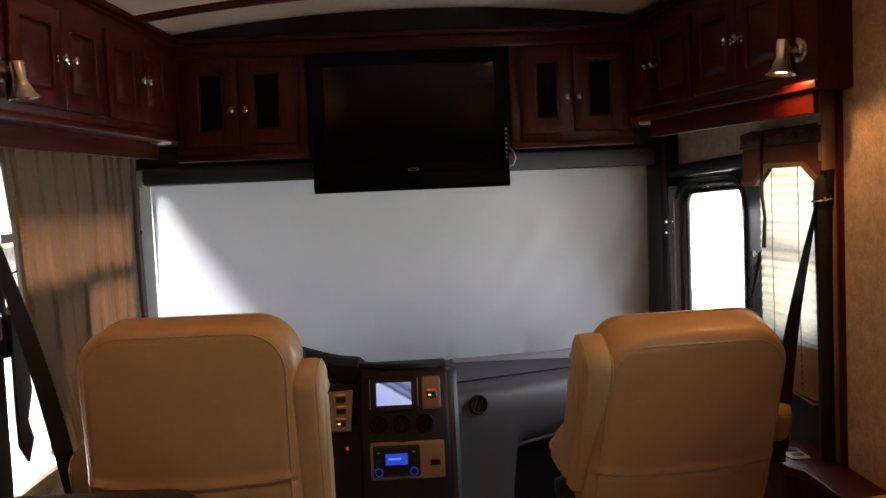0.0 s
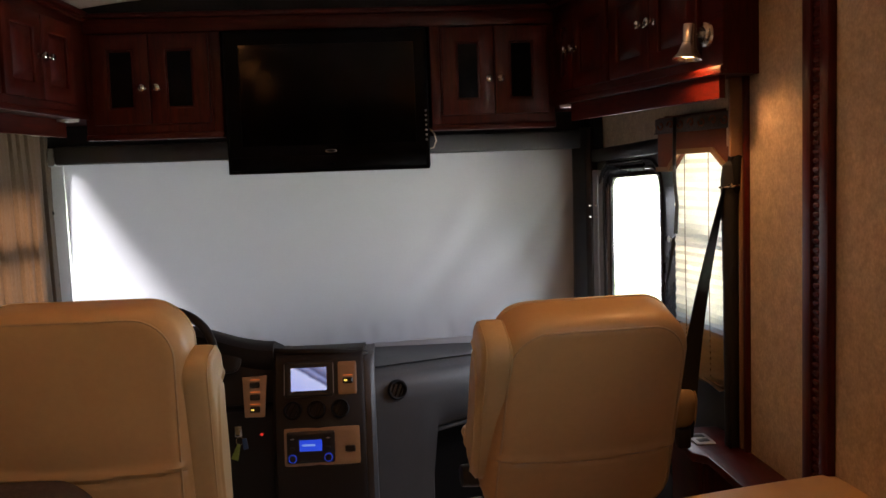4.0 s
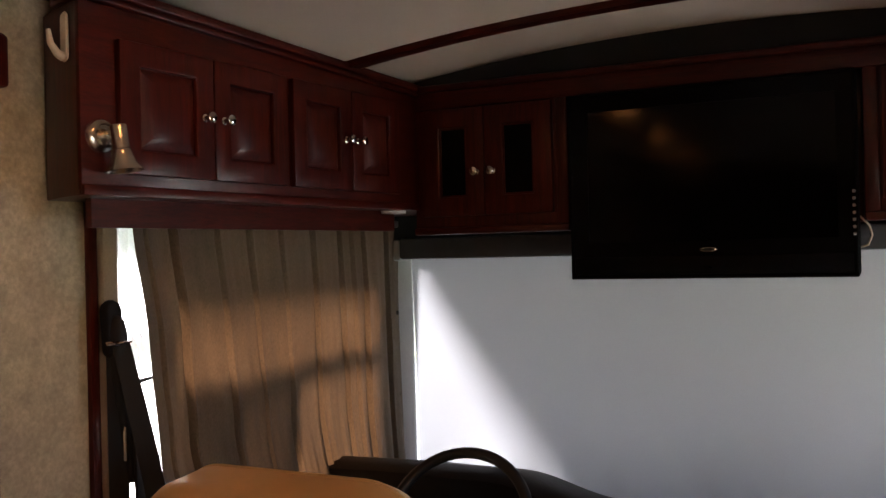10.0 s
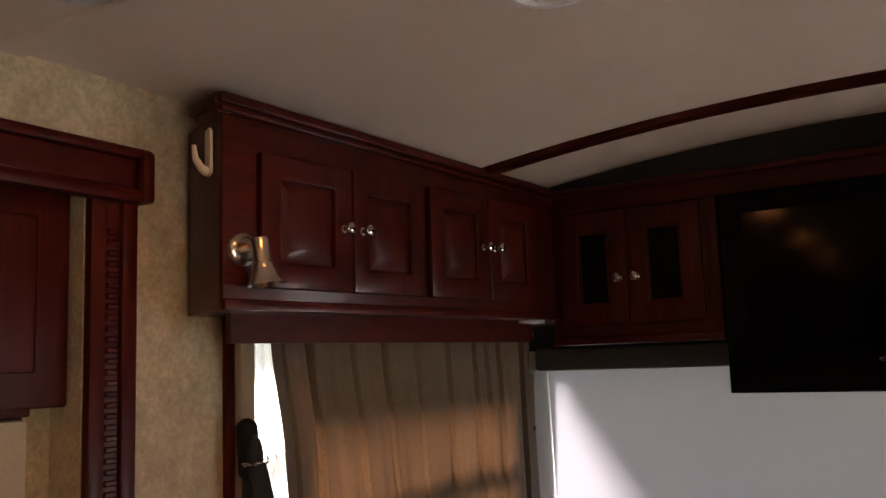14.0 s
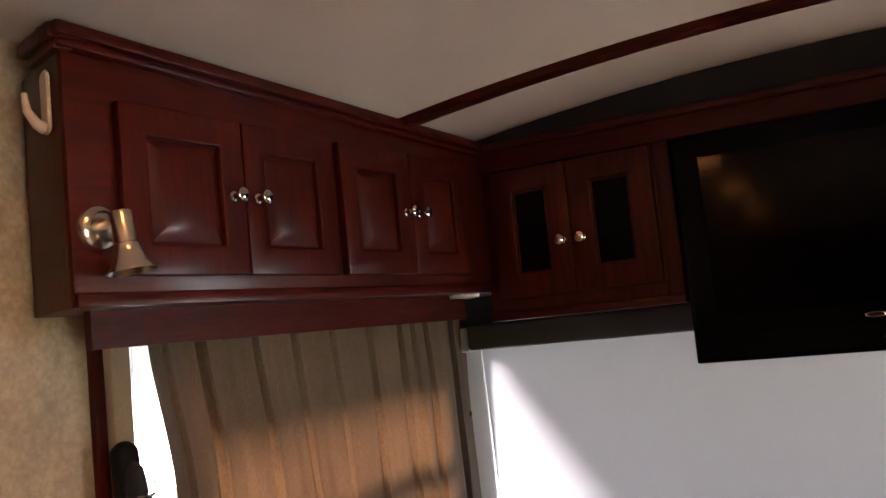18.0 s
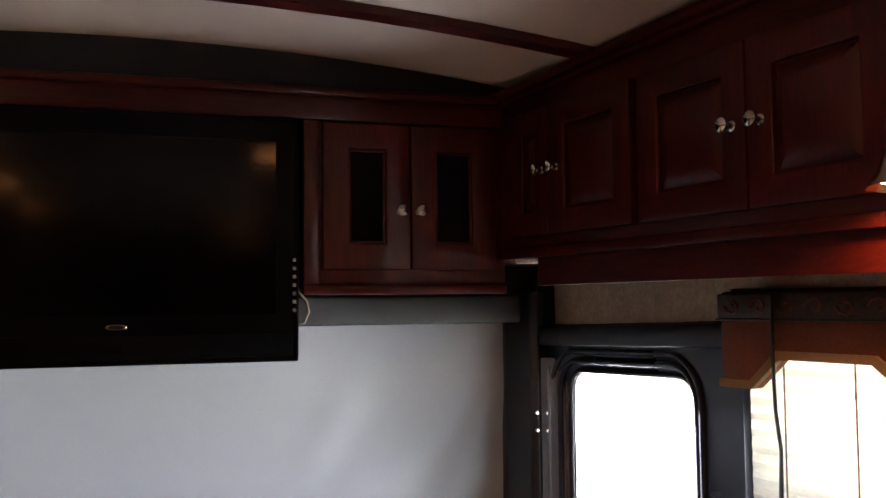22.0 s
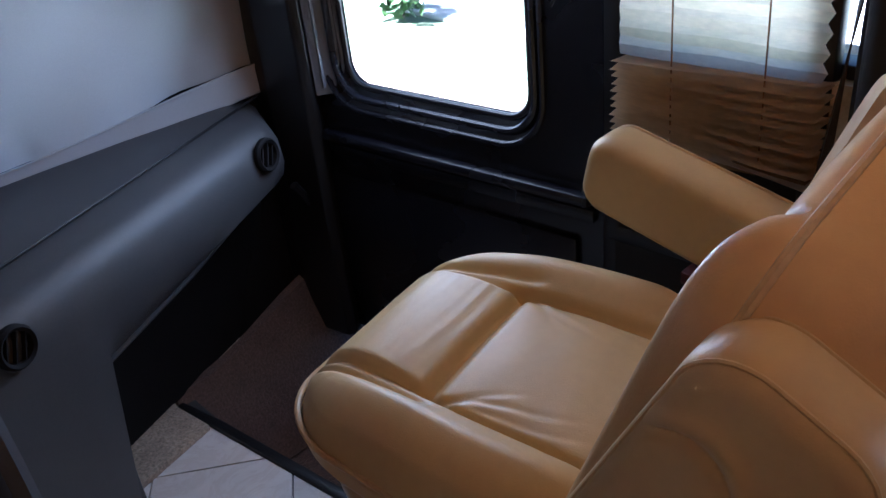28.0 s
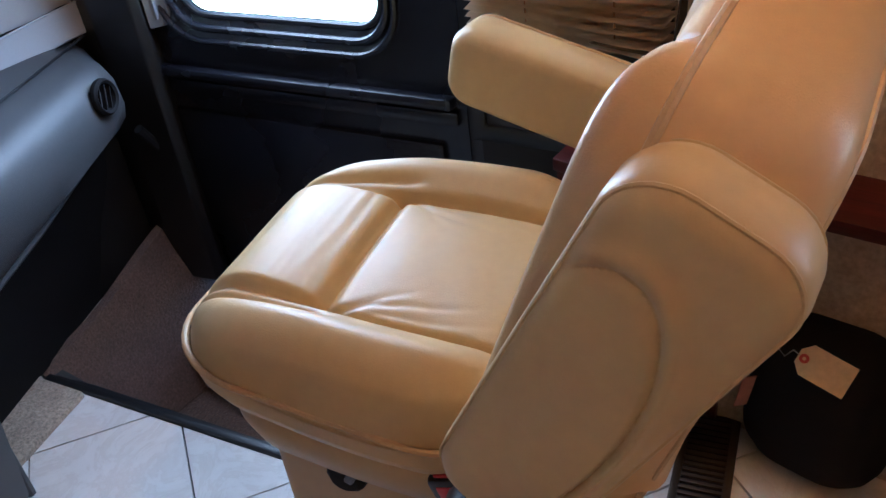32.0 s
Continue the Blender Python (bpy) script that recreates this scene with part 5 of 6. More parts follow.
    # controls on the aisle side
    KM = TW @ Matrix.Translation((s * 0.194, 0.045, 0.428))
    kn = part("lumbar_knob", lathe([(0, 0.030), (0.022, 0.029), (0.030, 0.022), (0.032, 0.0), (0, 0)], 12), BLACK_MATT, st, "black adjuster knob", m=KM @ Matrix.Rotation(radians(90 * s), 4, "Y"))
    part("lever", box(0.0, 0.085, -0.012, 0.012, -0.008, 0.008, 0.005), BLACK, kn, m=KM @ Matrix.Translation((s * 0.020, -0.005, -0.003)) @ Matrix.Rotation(radians(-58), 4, "X") @ Matrix.Rotation(radians(-90), 4, "Z"))
    BM_ = TW @ Matrix.Translation((s * 0.246, -0.150, 0.510)) @ Matrix.Rotation(radians(-18), 4, "X")
    bu = part("buckle", box(-0.017, 0.017, -0.036, 0.036, -0.050, 0.030, 0.007), BLACK, st, "black seat belt buckle", m=BM_)
    part("release_button", box(-0.011, 0.011, -0.026, 0.026, 0.026, 0.034, 0.003), RED, bu, "red release button", m=BM_)
    part("release_face", box(0.010, 0.0185, -0.024, 0.024, 0.0, 0.020, 0.002), RED, bu, m=BM_ @ Matrix.Diagonal((s, 1, 1, 1)))
    part("buckle_strap", tube([TW @ Vector(p) for p in ((s * 0.238, -0.13, 0.47), (s * 0.232, -0.14, 0.36), (s * 0.19, -0.14, 0.24))], 0.016, 8, flat=0.35), WEBBING, st)
    return st


captain_seat(pose(0.672, 2.235, 0, 0, 0, 4), 20, -1, 0.022, 27, 0.06, 0.604, 9, "tan leather captain's seat, turned slightly inwards, its back reclined")
captain_seat(pose(-0.592, 2.055, 0, 0, 0, -1), 4, 1, 0.012, 7, -0.02, 0.528, 0, "tan leather driver's seat facing the wheel, back upright")


# ---- dash ----
def loft(sections, caps=True):
    """Sections: equal-length point loops; joined into one skin."""
    bm = bmesh.new()
    rows = [[bm.verts.new(p) for p in s] for s in sections]
    n = len(rows[0])
    for a, b in zip(rows, rows[1:]):
        for k in range(n):
            bm.faces.new((a[k], a[(k + 1) % n], b[(k + 1) % n], b[k]))
    if caps:
        bm.faces.new(rows[0])
        bm.faces.new(rows[-1][::-1])
    bmesh.ops.recalc_face_normals(bm, faces=bm.faces)
    return bm


dash = thing("dashboard", "grey and dark brown moulded dashboard with centre console", "dashboard")
# passenger side: a long slanted grey moulding with a rolled brow
PA, PB = Vector((0.085, 2.905)), Vector((1.02, 3.285))
pu = (PB - PA).normalized()
pn = Vector((-pu.y, pu.x))


def dash_at(s, d, z):
    p = PA + pu * s + pn * d
    return (p.x, p.y, z)


plen = (PB - PA).length
secs = []
for i in range(25):
    s = plen * i / 24
    zl = 0.02 if s < 0.27 else 0.405 + 0.085 * (s - 0.27) / (plen - 0.27)
    fade = smoothstep(plen - 0.10, plen, s)
    d_low = 0.045 if s < 0.27 else 0.075
    prof = [(0.55, zl), (d_low, zl), (0.030, zl + 0.03), (0.004, max(zl + 0.05, 0.50)), (-0.006, 0.565), (0.0, 0.625), (0.020, 0.658), (0.05, 0.674), (0.10, 0.682), (0.12, 0.689), (0.30, 0.700), (0.55, 0.700)]
    secs.append([dash_at(s, d + 0.10 * fade, z) for d, z in prof])
part("passenger_fascia", loft(secs), DASH_GREY, dash, "grey vinyl moulding")
part("fascia_crease", tube([dash_at(plen * i / 20, 0.108, 0.689) for i in range(21)], 0.0035, 6), BLACK, dash)
bm = loft([[dash_at(s, 0.13 + 0.115 * (z < 0.2), z) for z in (0.50, 0.01)] + [dash_at(s, 0.30, z) for z in (0.01, 0.50)] for s in (0.26, 0.5, 0.8, plen - 0.02)])
part("kick_panel", bm, BLACK_MATT, dash, "black kick panel")
part("fascia_end", tube([dash_at(0.272, 0.050, 0.02), dash_at(0.272, 0.048, 0.20), dash_at(0.276, 0.045, 0.38), dash_at(0.30, 0.06, 0.41), dash_at(0.6, 0.066, 0.438), dash_at(0.95, 0.09, 0.478)], 0.010, 8), DASH_GREY, dash)


def round_vent(m, r, parent):
    v = part("air_vent", lathe([(r, 0), (r, 0.010), (r * 0.88, 0.016), (r * 0.74, 0.012), (r * 0.70, -0.006), (0, -0.010)], 26), BLACK_MATT, parent, "round black air vent", m=m)
    for k in (-0.45, 0.0, 0.45):
        hw = r * 0.68 * math.sqrt(1 - k * k)
        part("blade", box(-hw, hw, k * r - 0.0015, k * r + 0.0015, -0.004, 0.009), BLACK_MATT, v, m=m @ Matrix.Rotation(radians(65), 4, "Z"))
    return v


def facing(p, n):
    return Matrix.Translation(p) @ Vector(n).to_track_quat("Z", "Y").to_matrix().to_4x4()


for s in (0.112, 0.855):
    round_vent(facing(dash_at(s, -0.002, 0.616), (pu.y, -pu.x, 0.10)), 0.040, dash)
part("drain_tube", tube([(0.98, 3.30, 0.47), (1.02, 3.30, 0.40), (1.05, 3.33, 0.32), (1.06, 3.36, 0.22)], 0.012, 8), BLACK, dash)

# centre console
con = part("console", loft([[(x, y + dy, z) for y, z in ((3.30, 0.02), (2.72, 0.02), (2.655, 0.36), (2.685, 0.57), (2.765, 0.785), (2.79, 0.806), (2.85, 0.812), (3.30, 0.74))] for x, dy in ((-0.262, 0.02), (-0.250, 0.0), (-0.10, -0.004), (0.055, 0.002), (0.068, 0.012))]), DASH_DARK, dash, "dark brown centre console")
part("console_side", loft([[(x, y + dy, z) for y, z in ((3.30, 0.02), (2.74, 0.02), (2.675, 0.36), (2.705, 0.57), (2.775, 0.765), (2.80, 0.783), (2.86, 0.790), (3.30, 0.73))] for x, dy in ((0.069, 0.012), (0.092, 0.012), (0.106, 0.03))]), DASH_GREY, dash, "grey console side")
part("console_brow", tube([(-0.262, 2.83, 0.812), (-0.2, 2.795, 0.814), (-0.05, 2.79, 0.808), (0.04, 2.80, 0.798), (0.075, 2.84, 0.785)], 0.012, 10), DASH_DARK, dash)
# the console's face: x across, y out of the face, z up the slope
FU = (Vector((0, 2.765, 0.79)) - Vector((0, 2.685, 0.57))).normalized()
FM = Matrix(((1, 0, 0, 0), (0, FU.z, FU.y, 2.685), (0, -FU.y, FU.z, 0.57), (0, 0, 0, 1)))
FU2 = (Vector((0, 2.685, 0.57)) - Vector((0, 2.655, 0.36))).normalized()
FM2 = Matrix(((1, 0, 0, 0), (0, FU2.z, FU2.y, 2.655), (0, -FU2.y, FU2.z, 0.36), (0, 0, 0, 1)))

mn = thing("monitor", "small reversing monitor in the console showing a pale yard", "monitor", FM @ Matrix.Translation((-0.130, -0.004, 0.160)))
part("case", pad(0.178, 0.128, 0.022, 0.010, 0.006, 14, 14), BLACK, mn)
part("screen", box(-0.0640, 0.0640, -0.0125, -0.0115, -0.043, 0.040), YARD_SCREEN, mn, "glowing reversing picture")
part("side_trim", box(-0.0895, -0.0865, -0.013, -0.009, -0.055, 0.055, 0.001), ALU, mn)
part("side_trim", box(0.0865, 0.0895, -0.013, -0.009, -0.055, 0.055, 0.001), ALU, mn)


def rocker(parent, x, z, m, led):
    sw = part("rocker_switch", pad(0.036, 0.021, 0.014, 0.004, 0.003, 8, 8), BLACK, parent, m=m @ Matrix.Translation((x, -0.006, z)))
    part("legend", box(x - 0.017, x + 0.017, -0.0052, -0.0045, z + 0.017, z + 0.021), AMBER, sw, "glowing amber legend", m=m)
    if led:
        part("led", box(x - 0.014, x - 0.003, -0.0140, -0.0128, z - 0.004, z + 0.002, 0.001), LED_Y, sw, "yellow lamp", m=m)


sp1 = thing("switch_panel", "tan switch plate beside the monitor with one rocker", "switch")
part("plate", pad(0.068, 0.120, 0.008, 0.006, 0.003, 8, 8), SWITCH_PLATE, sp1, m=FM @ Matrix.Translation((0.008, 0.0, 0.160)))
rocker(sp1, 0.010, 0.150, FM, True)
sp2 = thing("switch_panel", "tan switch plate with three rocker switches", "switch")
SM = Matrix.Translation((-0.330, 2.752, 0.665)) @ Matrix.Rotation(radians(-14), 4, "X")
part("plate", prism([(-0.044, 0.070), (0.046, 0.074), (0.036, -0.076), (-0.036, -0.076)], "y", -0.004, 0.004, 0.003), SWITCH_PLATE, sp2, m=SM)
for k, led in ((0.040, False), (-0.004, False), (-0.048, True)):
    rocker(sp2, 0.002, k, SM, led)
for x in (-0.190, -0.105, -0.020):
    round_vent(FM @ Matrix.Translation((x, -0.003, 0.050)) @ Matrix.Rotation(radians(90), 4, "X"), 0.034, con)
rd = thing("car_radio", "double-height car radio with a glowing blue display", "radio")
part("plate", pad(0.270, 0.135, 0.008, 0.006, 0.003, 10, 10), SWITCH_PLATE, rd, "tan surround", m=FM2 @ Matrix.Translation((-0.088, -0.002, 0.132)))
part("body", pad(0.170, 0.112, 0.020, 0.006, 0.004, 12, 12), BLACK, rd, m=FM2 @ Matrix.Translation((-0.128, -0.006, 0.132)))
part("display", box(-0.168, -0.088, -0.0172, -0.0162, 0.118, 0.158), LCD_BLUE, rd, "blue display", m=FM2)
part("display_text", box(-0.158, -0.112, -0.0182, -0.0176, 0.136, 0.143), LCD_TEXT, rd, m=FM2)
for x in (-0.193, -0.066):
    part("volume_knob", lathe([(0, 0.014), (0.011, 0.013), (0.013, 0), (0, 0)], 18), BLACK, rd, m=FM2 @ Matrix.Translation((x, -0.015, 0.094)) @ Matrix.Rotation(radians(90), 4, "X"))
    part("knob_glow", lathe([(0.0135, 0.002), (0.0150, 0.002), (0.0150, 0), (0.0135, 0)], 22), LCD_BLUE, rd, m=FM2 @ Matrix.Translation((x, -0.0165, 0.094)) @ Matrix.Rotation(radians(90), 4, "X"))
    part("key", box(x - 0.006, x + 0.006, -0.018, -0.015, 0.160, 0.165, 0.001), ALU, rd, m=FM2)
    part("key", box(x - 0.008, x + 0.008, -0.018, -0.015, 0.125, 0.134, 0.002), BLACK, rd, m=FM2)
rocker(rd, 0.012, 0.120, FM2, False)

# driver's cowl
def cowl_z(x):
    return 0.925 - 0.085 * smoothstep(-0.62, -0.24, x) - 0.03 * smoothstep(-0.85, -1.2, x)


secs = []
for i in range(31):
    x = -1.215 + 0.955 * i / 30
    zt = cowl_z(x)
    yo = 0.10 * smoothstep(-0.80, -1.2, x) + 0.03 * smoothstep(-0.4, -0.26, x)
    secs.append([(x, y + yo, z) for y, z in ((3.40, 0.62), (2.86, 0.58), (2.775, 0.63), (2.80, zt - 0.10), (2.745, zt - 0.035), (2.740, zt - 0.015), (2.765, zt), (2.82, zt + 0.006), (3.05, zt - 0.05), (3.40, 0.70))])
part("cowl", loft(secs), DASH_DARK, dash, "dark brown instrument cowl")
secs = [[(x, y, z) for y, z in ((3.40, 0.10), (2.90, 0.10), (2.80, 0.35), (2.79, 0.60), (2.86, 0.66), (3.40, 0.66))] for x in (-1.215, -0.8, -0.44, -0.25)]
part("knee_panel", loft(secs), DASH_DARK, dash)
gc = thing("instrument_cluster", "dark instrument cluster with a dim violet display", "instrument")
GM = Matrix.Translation((-0.585, 2.778, 0.815)) @ Matrix.Rotation(radians(-18), 4, "X")
part("face", pad(0.42, 0.13, 0.02, 0.04, 0.006, 20, 12), BLACK, gc, m=GM)
for x in (-0.12, 0.0):
    part("gauge_ring", lathe([(0.040, 0.004), (0.044, 0.006), (0.047, 0), (0.040, 0)], 30), BLACK, gc, m=GM @ Matrix.Translation((x, -0.010, 0)) @ Matrix.Rotation(radians(90), 4, "X"))
part("display", box(0.075, 0.155, -0.0120, -0.0108, 0.012, 0.038), GAUGE_LCD, gc, "dim violet display", m=GM)
part("ignition_lamp", lathe([(0, 0.005), (0.005, 0.003), (0.006, 0), (0, 0)], 12), LED_R, dash, "small red lamp", m=facing((-0.315, 2.775, 0.515), (0, -1, 0.1)))
ky = thing("key_ring", "ignition key with coloured tags hanging under the dash", "keys")
part("key", box(-0.408, -0.380, 2.742, 2.750, 0.52, 0.560, 0.003), CHROME, ky)
part("ring", tube([(-0.39 + 0.014 * math.cos(a), 2.744, 0.505 + 0.014 * math.sin(a)) for a in [k * math.tau / 14 for k in range(14)]], 0.0015, 6, True), CHROME, ky)
part("tag", prism([(-0.425, 0.44), (-0.400, 0.43), (-0.388, 0.49), (-0.400, 0.495)], "y", 2.742, 2.746, 0.001), surface("green_tag", (0.20, 0.28, 0.04), 0.5, bump=0), ky, "olive green tag")
part("tag", prism([(-0.378, 0.47), (-0.360, 0.475), (-0.366, 0.515), (-0.382, 0.512)], "y", 2.740, 2.744, 0.001), surface("blue_tag", (0.04, 0.10, 0.28), 0.5, bump=0), ky, "blue tag")

# steering wheel
sw = thing("steering_wheel", "black four-spoke steering wheel with a round badge", "steering wheel", Matrix.Translation((-0.624, 2.55, 0.848)) @ Matrix.Rotation(radians(-35), 4, "X"))
R = 0.195
rim = part("rim", tube([(R * math.cos(k * math.tau / 48), 0, R * math.sin(k * math.tau / 48)) for k in range(48)], 0.0155, 12, True), BLACK, sw)
part("hub", pad(0.190, 0.150, 0.055, 0.055, 0.022, 22, 18, 0.006), BLACK, sw, m=Matrix.Translation((0, 0.025, -0.005)))
for a in (12, 168, 215, 325):
    c, s_ = math.cos(radians(a)), math.sin(radians(a))
    part("spoke", tube([(0.075 * c, 0.022, 0.06 * s_), (0.14 * c, 0.016, 0.135 * s_), (R * c, 0.002, R * s_)], [0.022, 0.016, 0.012], 8, flat=0.5), BLACK, sw)
bg = part("badge", lathe([(0.0, 0.002), (0.020, 0.002), (0.024, 0.004), (0.026, 0), (0, 0)], 26), ALU, sw, "round grey badge", m=Matrix.Translation((0, -0.010, 0.018)) @ Matrix.Rotation(radians(90), 4, "X"))
part("badge_field", lathe([(0, 0.0034), (0.018, 0.0034), (0.019, 0.002)], 22), BLACK, bg, m=Matrix.Translation((0, -0.010, 0.018)) @ Matrix.Rotation(radians(90), 4, "X"))
part("column", tube([(0, 0.03, 0), (0, 0.22, -0.02), (0, 0.42, -0.06)], [0.055, 0.06, 0.07], 16), BLACK, sw)
part("stalk", tube([(0.05, 0.10, 0.0), (0.14, 0.085, 0.01), (0.19, 0.075, 0.02)], [0.008, 0.007, 0.010], 8), BLACK, sw)

# ---- passenger side: valance, blind, belts, ledge ----
va = thing("window_valance", "rust fabric window valance with dark brocade band and sand trim", "valance")
V0, V1, VX = 1.992, 2.425, 1.072
# the valance runs parallel to the slanted cabinet above it
VS = Matrix.Identity(4)
VS[0][1], VS[0][3], VS[2][3] = -0.217, 0.217 * V1, -0.006
shape = [(V0, 1.612), (V1, 1.612), (V1, 1.437), (V1 - 0.075, 1.437), (V1 - 0.135, 1.492), (2.115, 1.492), (2.055, 1.447), (V0, 1.447)]
part("board", prism(shape, "x", VX, VX + 0.022, 0.006), VALANCE, va, m=VS)
inner = [(V1 - 0.001, 1.452), (V1 - 0.070, 1.452), (V1 - 0.130, 1.507), (2.108, 1.507), (2.050, 1.462), (V0 + 0.001, 1.462)]
edge = [(V1 - 0.001, 1.437), (V1 - 0.075, 1.437), (V1 - 0.135, 1.492), (2.115, 1.492), (2.055, 1.447), (V0 + 0.001, 1.447)]
bm = bmesh.new()
for k in range(5):
    add_prism(bm, [inner[k], inner[k + 1], edge[k + 1], edge[k]], "x", VX - 0.006, VX + 0.004)
part("trim_edge", bm, VALANCE_EDGE, va, "sand coloured trim", m=VS)
part("brocade_band", box(VX - 0.007, VX + 0.004, V0 + 0.001, V1 - 0.001, 1.562, 1.608, 0.003), BROCADE, va, "dark brocade band", m=VS)
for z in (1.561,):
    part("cord", tube([(VX - 0.007, V0, z), (VX - 0.008, (V0 + V1) / 2, z), (VX - 0.007, V1, z)], 0.0025, 6), BROCADE, va, m=VS)
# scrolled relief on the brocade
for k in range(7):
    y0 = V0 + 0.045 + k * 0.058
    sg = 1 if k % 2 else -1
    pts = [(VX - 0.008, y0 + 0.020 * (1 - a / 9) * math.cos(a * 0.75), 1.585 + sg * 0.016 * (1 - a / 12) * math.sin(a * 0.75)) for a in range(9)]
    part("scroll", tube(pts, 0.0028, 6), VALANCE, va, m=VS)
part("return", box(1.150, 1.160, V0 + 0.001, V0 + 0.016, 1.447, 1.612, 0.003), VALANCE, va)
part("return", box(VX + 0.023, 1.154, V1 - 0.018, V1, 1.437, 1.612, 0.004), VALANCE, va)
part("top_board", prism([(VX + 0.03, V1 - 0.019), (1.154, V1 - 0.019), (1.154, V0 + 0.05), (VX + 0.12, V0 + 0.05)], "z", 1.590, 1.610), VALANCE, va)


def pleats(z1, z0, n, depth, y0, y1, fan=0.0):
    """A concertina of cloth from z1 down to z0."""
    bm = bmesh.new()
    rows = []
    ny = 14
    for k in range(2 * n + 1):
        z = z1 + (z0 - z1) * k / (2 * n)
        row = []
        for i in range(ny + 1):
            u = i / ny
            x = 1.172 + (depth if k % 2 else -depth) * (1 + 0.25 * noise.noise((k * 0.9, u * 2, 0)))
            row.append(bm.verts.new((x, y0 + (y1 - y0) * u + (0.006 if k % 2 else 0) * (1 if u > 0.5 else -1), z + fan * (u - 0.5) * (k / (2 * n) - 0.2) + 0.003 * noise.noise((k * 0.7, u * 3, 1.0)))))
        rows.append(row)
    for a, b in zip(rows, rows[1:]):
        for i in range(ny):
            bm.faces.new((a[i], a[i + 1], b[i + 1], b[i]))
    return bm


# the blind hangs on the slant of the side wall
BS = Matrix.Identity(4)
BS[0][1], BS[0][3] = -0.14, 0.14 * 2.25 - 0.022
bl = thing("pleated_blind", "cream pleated blind drawn down over the side window", "blind")
part("pleated_cloth", pleats(1.588, 0.935, 22, 0.0032, 2.088, 2.412), BLIND, bl, m=BS, smooth=False)
part("gathered_pleats", pleats(0.935, 0.79, 9, 0.030, 2.080, 2.412, 0.05), BLIND, bl, "bunched lower pleats", m=BS, smooth=False)
part("bottom_rail", box(1.155, 1.190, 2.085, 2.412, 0.772, 0.788, 0.004), VALANCE_EDGE, bl, m=BS)
for y in (2.165, 2.315):
    part("cord", tube([(1.157, y, 1.58), (1.157, y + 0.002, 1.2), (1.157, y - 0.004, 0.79)], 0.0014, 5), THREAD, bl, m=BS)
solo("valance_strap", tube([(VX + 0.016, 2.292, 1.600), (VX + 0.012, 2.290, 1.50), (VX + 0.010, 2.284, 1.40), (VX + 0.016, 2.280, 1.33), (VX + 0.008, 2.274, 1.235)], [0.011, 0.011, 0.011, 0.011, 0.014], 8, flat=0.3), WEBBING, "black strap hanging over the valance", "strap")
solo("window_surround", frame_bm(-2.46, -2.080, 0.55, 1.52, 0.035, 0, 0.03, 0.006), BLACK, "black inner surround of the side window", "trim", kind="structure", m=BS @ axes((1.190, 0, 0), (0, -1), (1, 0)))


solo("trim_window_post", box(1.176, 1.193, 1.991, 2.045, 0.56, 1.46, 0.004), BLACK, "black post beside the side window", "trim", kind="structure")
solo("trim_window_lower", box(1.198, 1.212, 2.05, 2.44, 0.01, 0.786, 0.003), DASH_DARK, "dark brown panel below the pleated blind", "trim", kind="structure", m=BS)


def seat_belt(sgn, x, y, z, foot, label):
    """Shoulder guide with the belt running down to the floor beside the seat."""
    b = thing("seat_belt", label, "seat belt", group="seat belts")
    m = Matrix.Translation((x, y, z))
    g = part("shoulder_guide", pad(0.052, 0.135, 0.030, 0.0259, 0.012, 16, 24), BLACK_MATT, b, m=m @ Matrix.Rotation(radians(90 * sgn), 4, "Z") @ Matrix.Rotation(radians(4), 4, "X"))
    part("guide_bar", tube([(x - sgn * 0.022, y - 0.036, z - 0.030), (x - sgn * 0.03, y, z - 0.034), (x - sgn * 0.022, y + 0.036, z - 0.030)], 0.0035, 8), CHROME, g)
    bm = bmesh.new()
    top, low = Vector((x - sgn * 0.026, y, z - 0.03)), Vector(foot)
    rows = []
    for k in range(13):
        t = k / 12
        p = top.lerp(low, t) + Vector((-sgn * 0.015 * math.sin(math.pi * t), 0, 0))
        w = 0.020 + 0.010 * t
        tw = radians(35 + 70 * t)
        a = Vector((math.sin(tw), math.cos(tw), 0)) * w
        nrm = Vector((math.cos(tw), -math.sin(tw), 0)) * 0.0012
        rows.append([bm.verts.new(q) for q in (p - a - nrm, p + a - nrm, p + a + nrm, p - a + nrm)])
    for a, c in zip(rows, rows[1:]):
        for k in range(4):
            bm.faces.new((a[k], a[(k + 1) % 4], c[(k + 1) % 4], c[k]))
    bmesh.ops.recalc_face_normals(bm, faces=bm.faces)
    part("webbing", bm, WEBBING, b)
    part("webbing", tube([(x - sgn * 0.012, y, z - 0.03), (x - sgn * 0.008, y + 0.004, z - 0.4), (x - sgn * 0.01, y, 0.70), (x - sgn * 0.01, y, 0.57)], 0.022, 8, flat=0.12), WEBBING, b)
    part("floor_anchor", box(foot[0] - 0.02, foot[0] + 0.02, foot[1] - 0.02, foot[1] + 0.02, foot[2] - 0.03, foot[2] + 0.03, 0.008), BLACK, b)
    return b


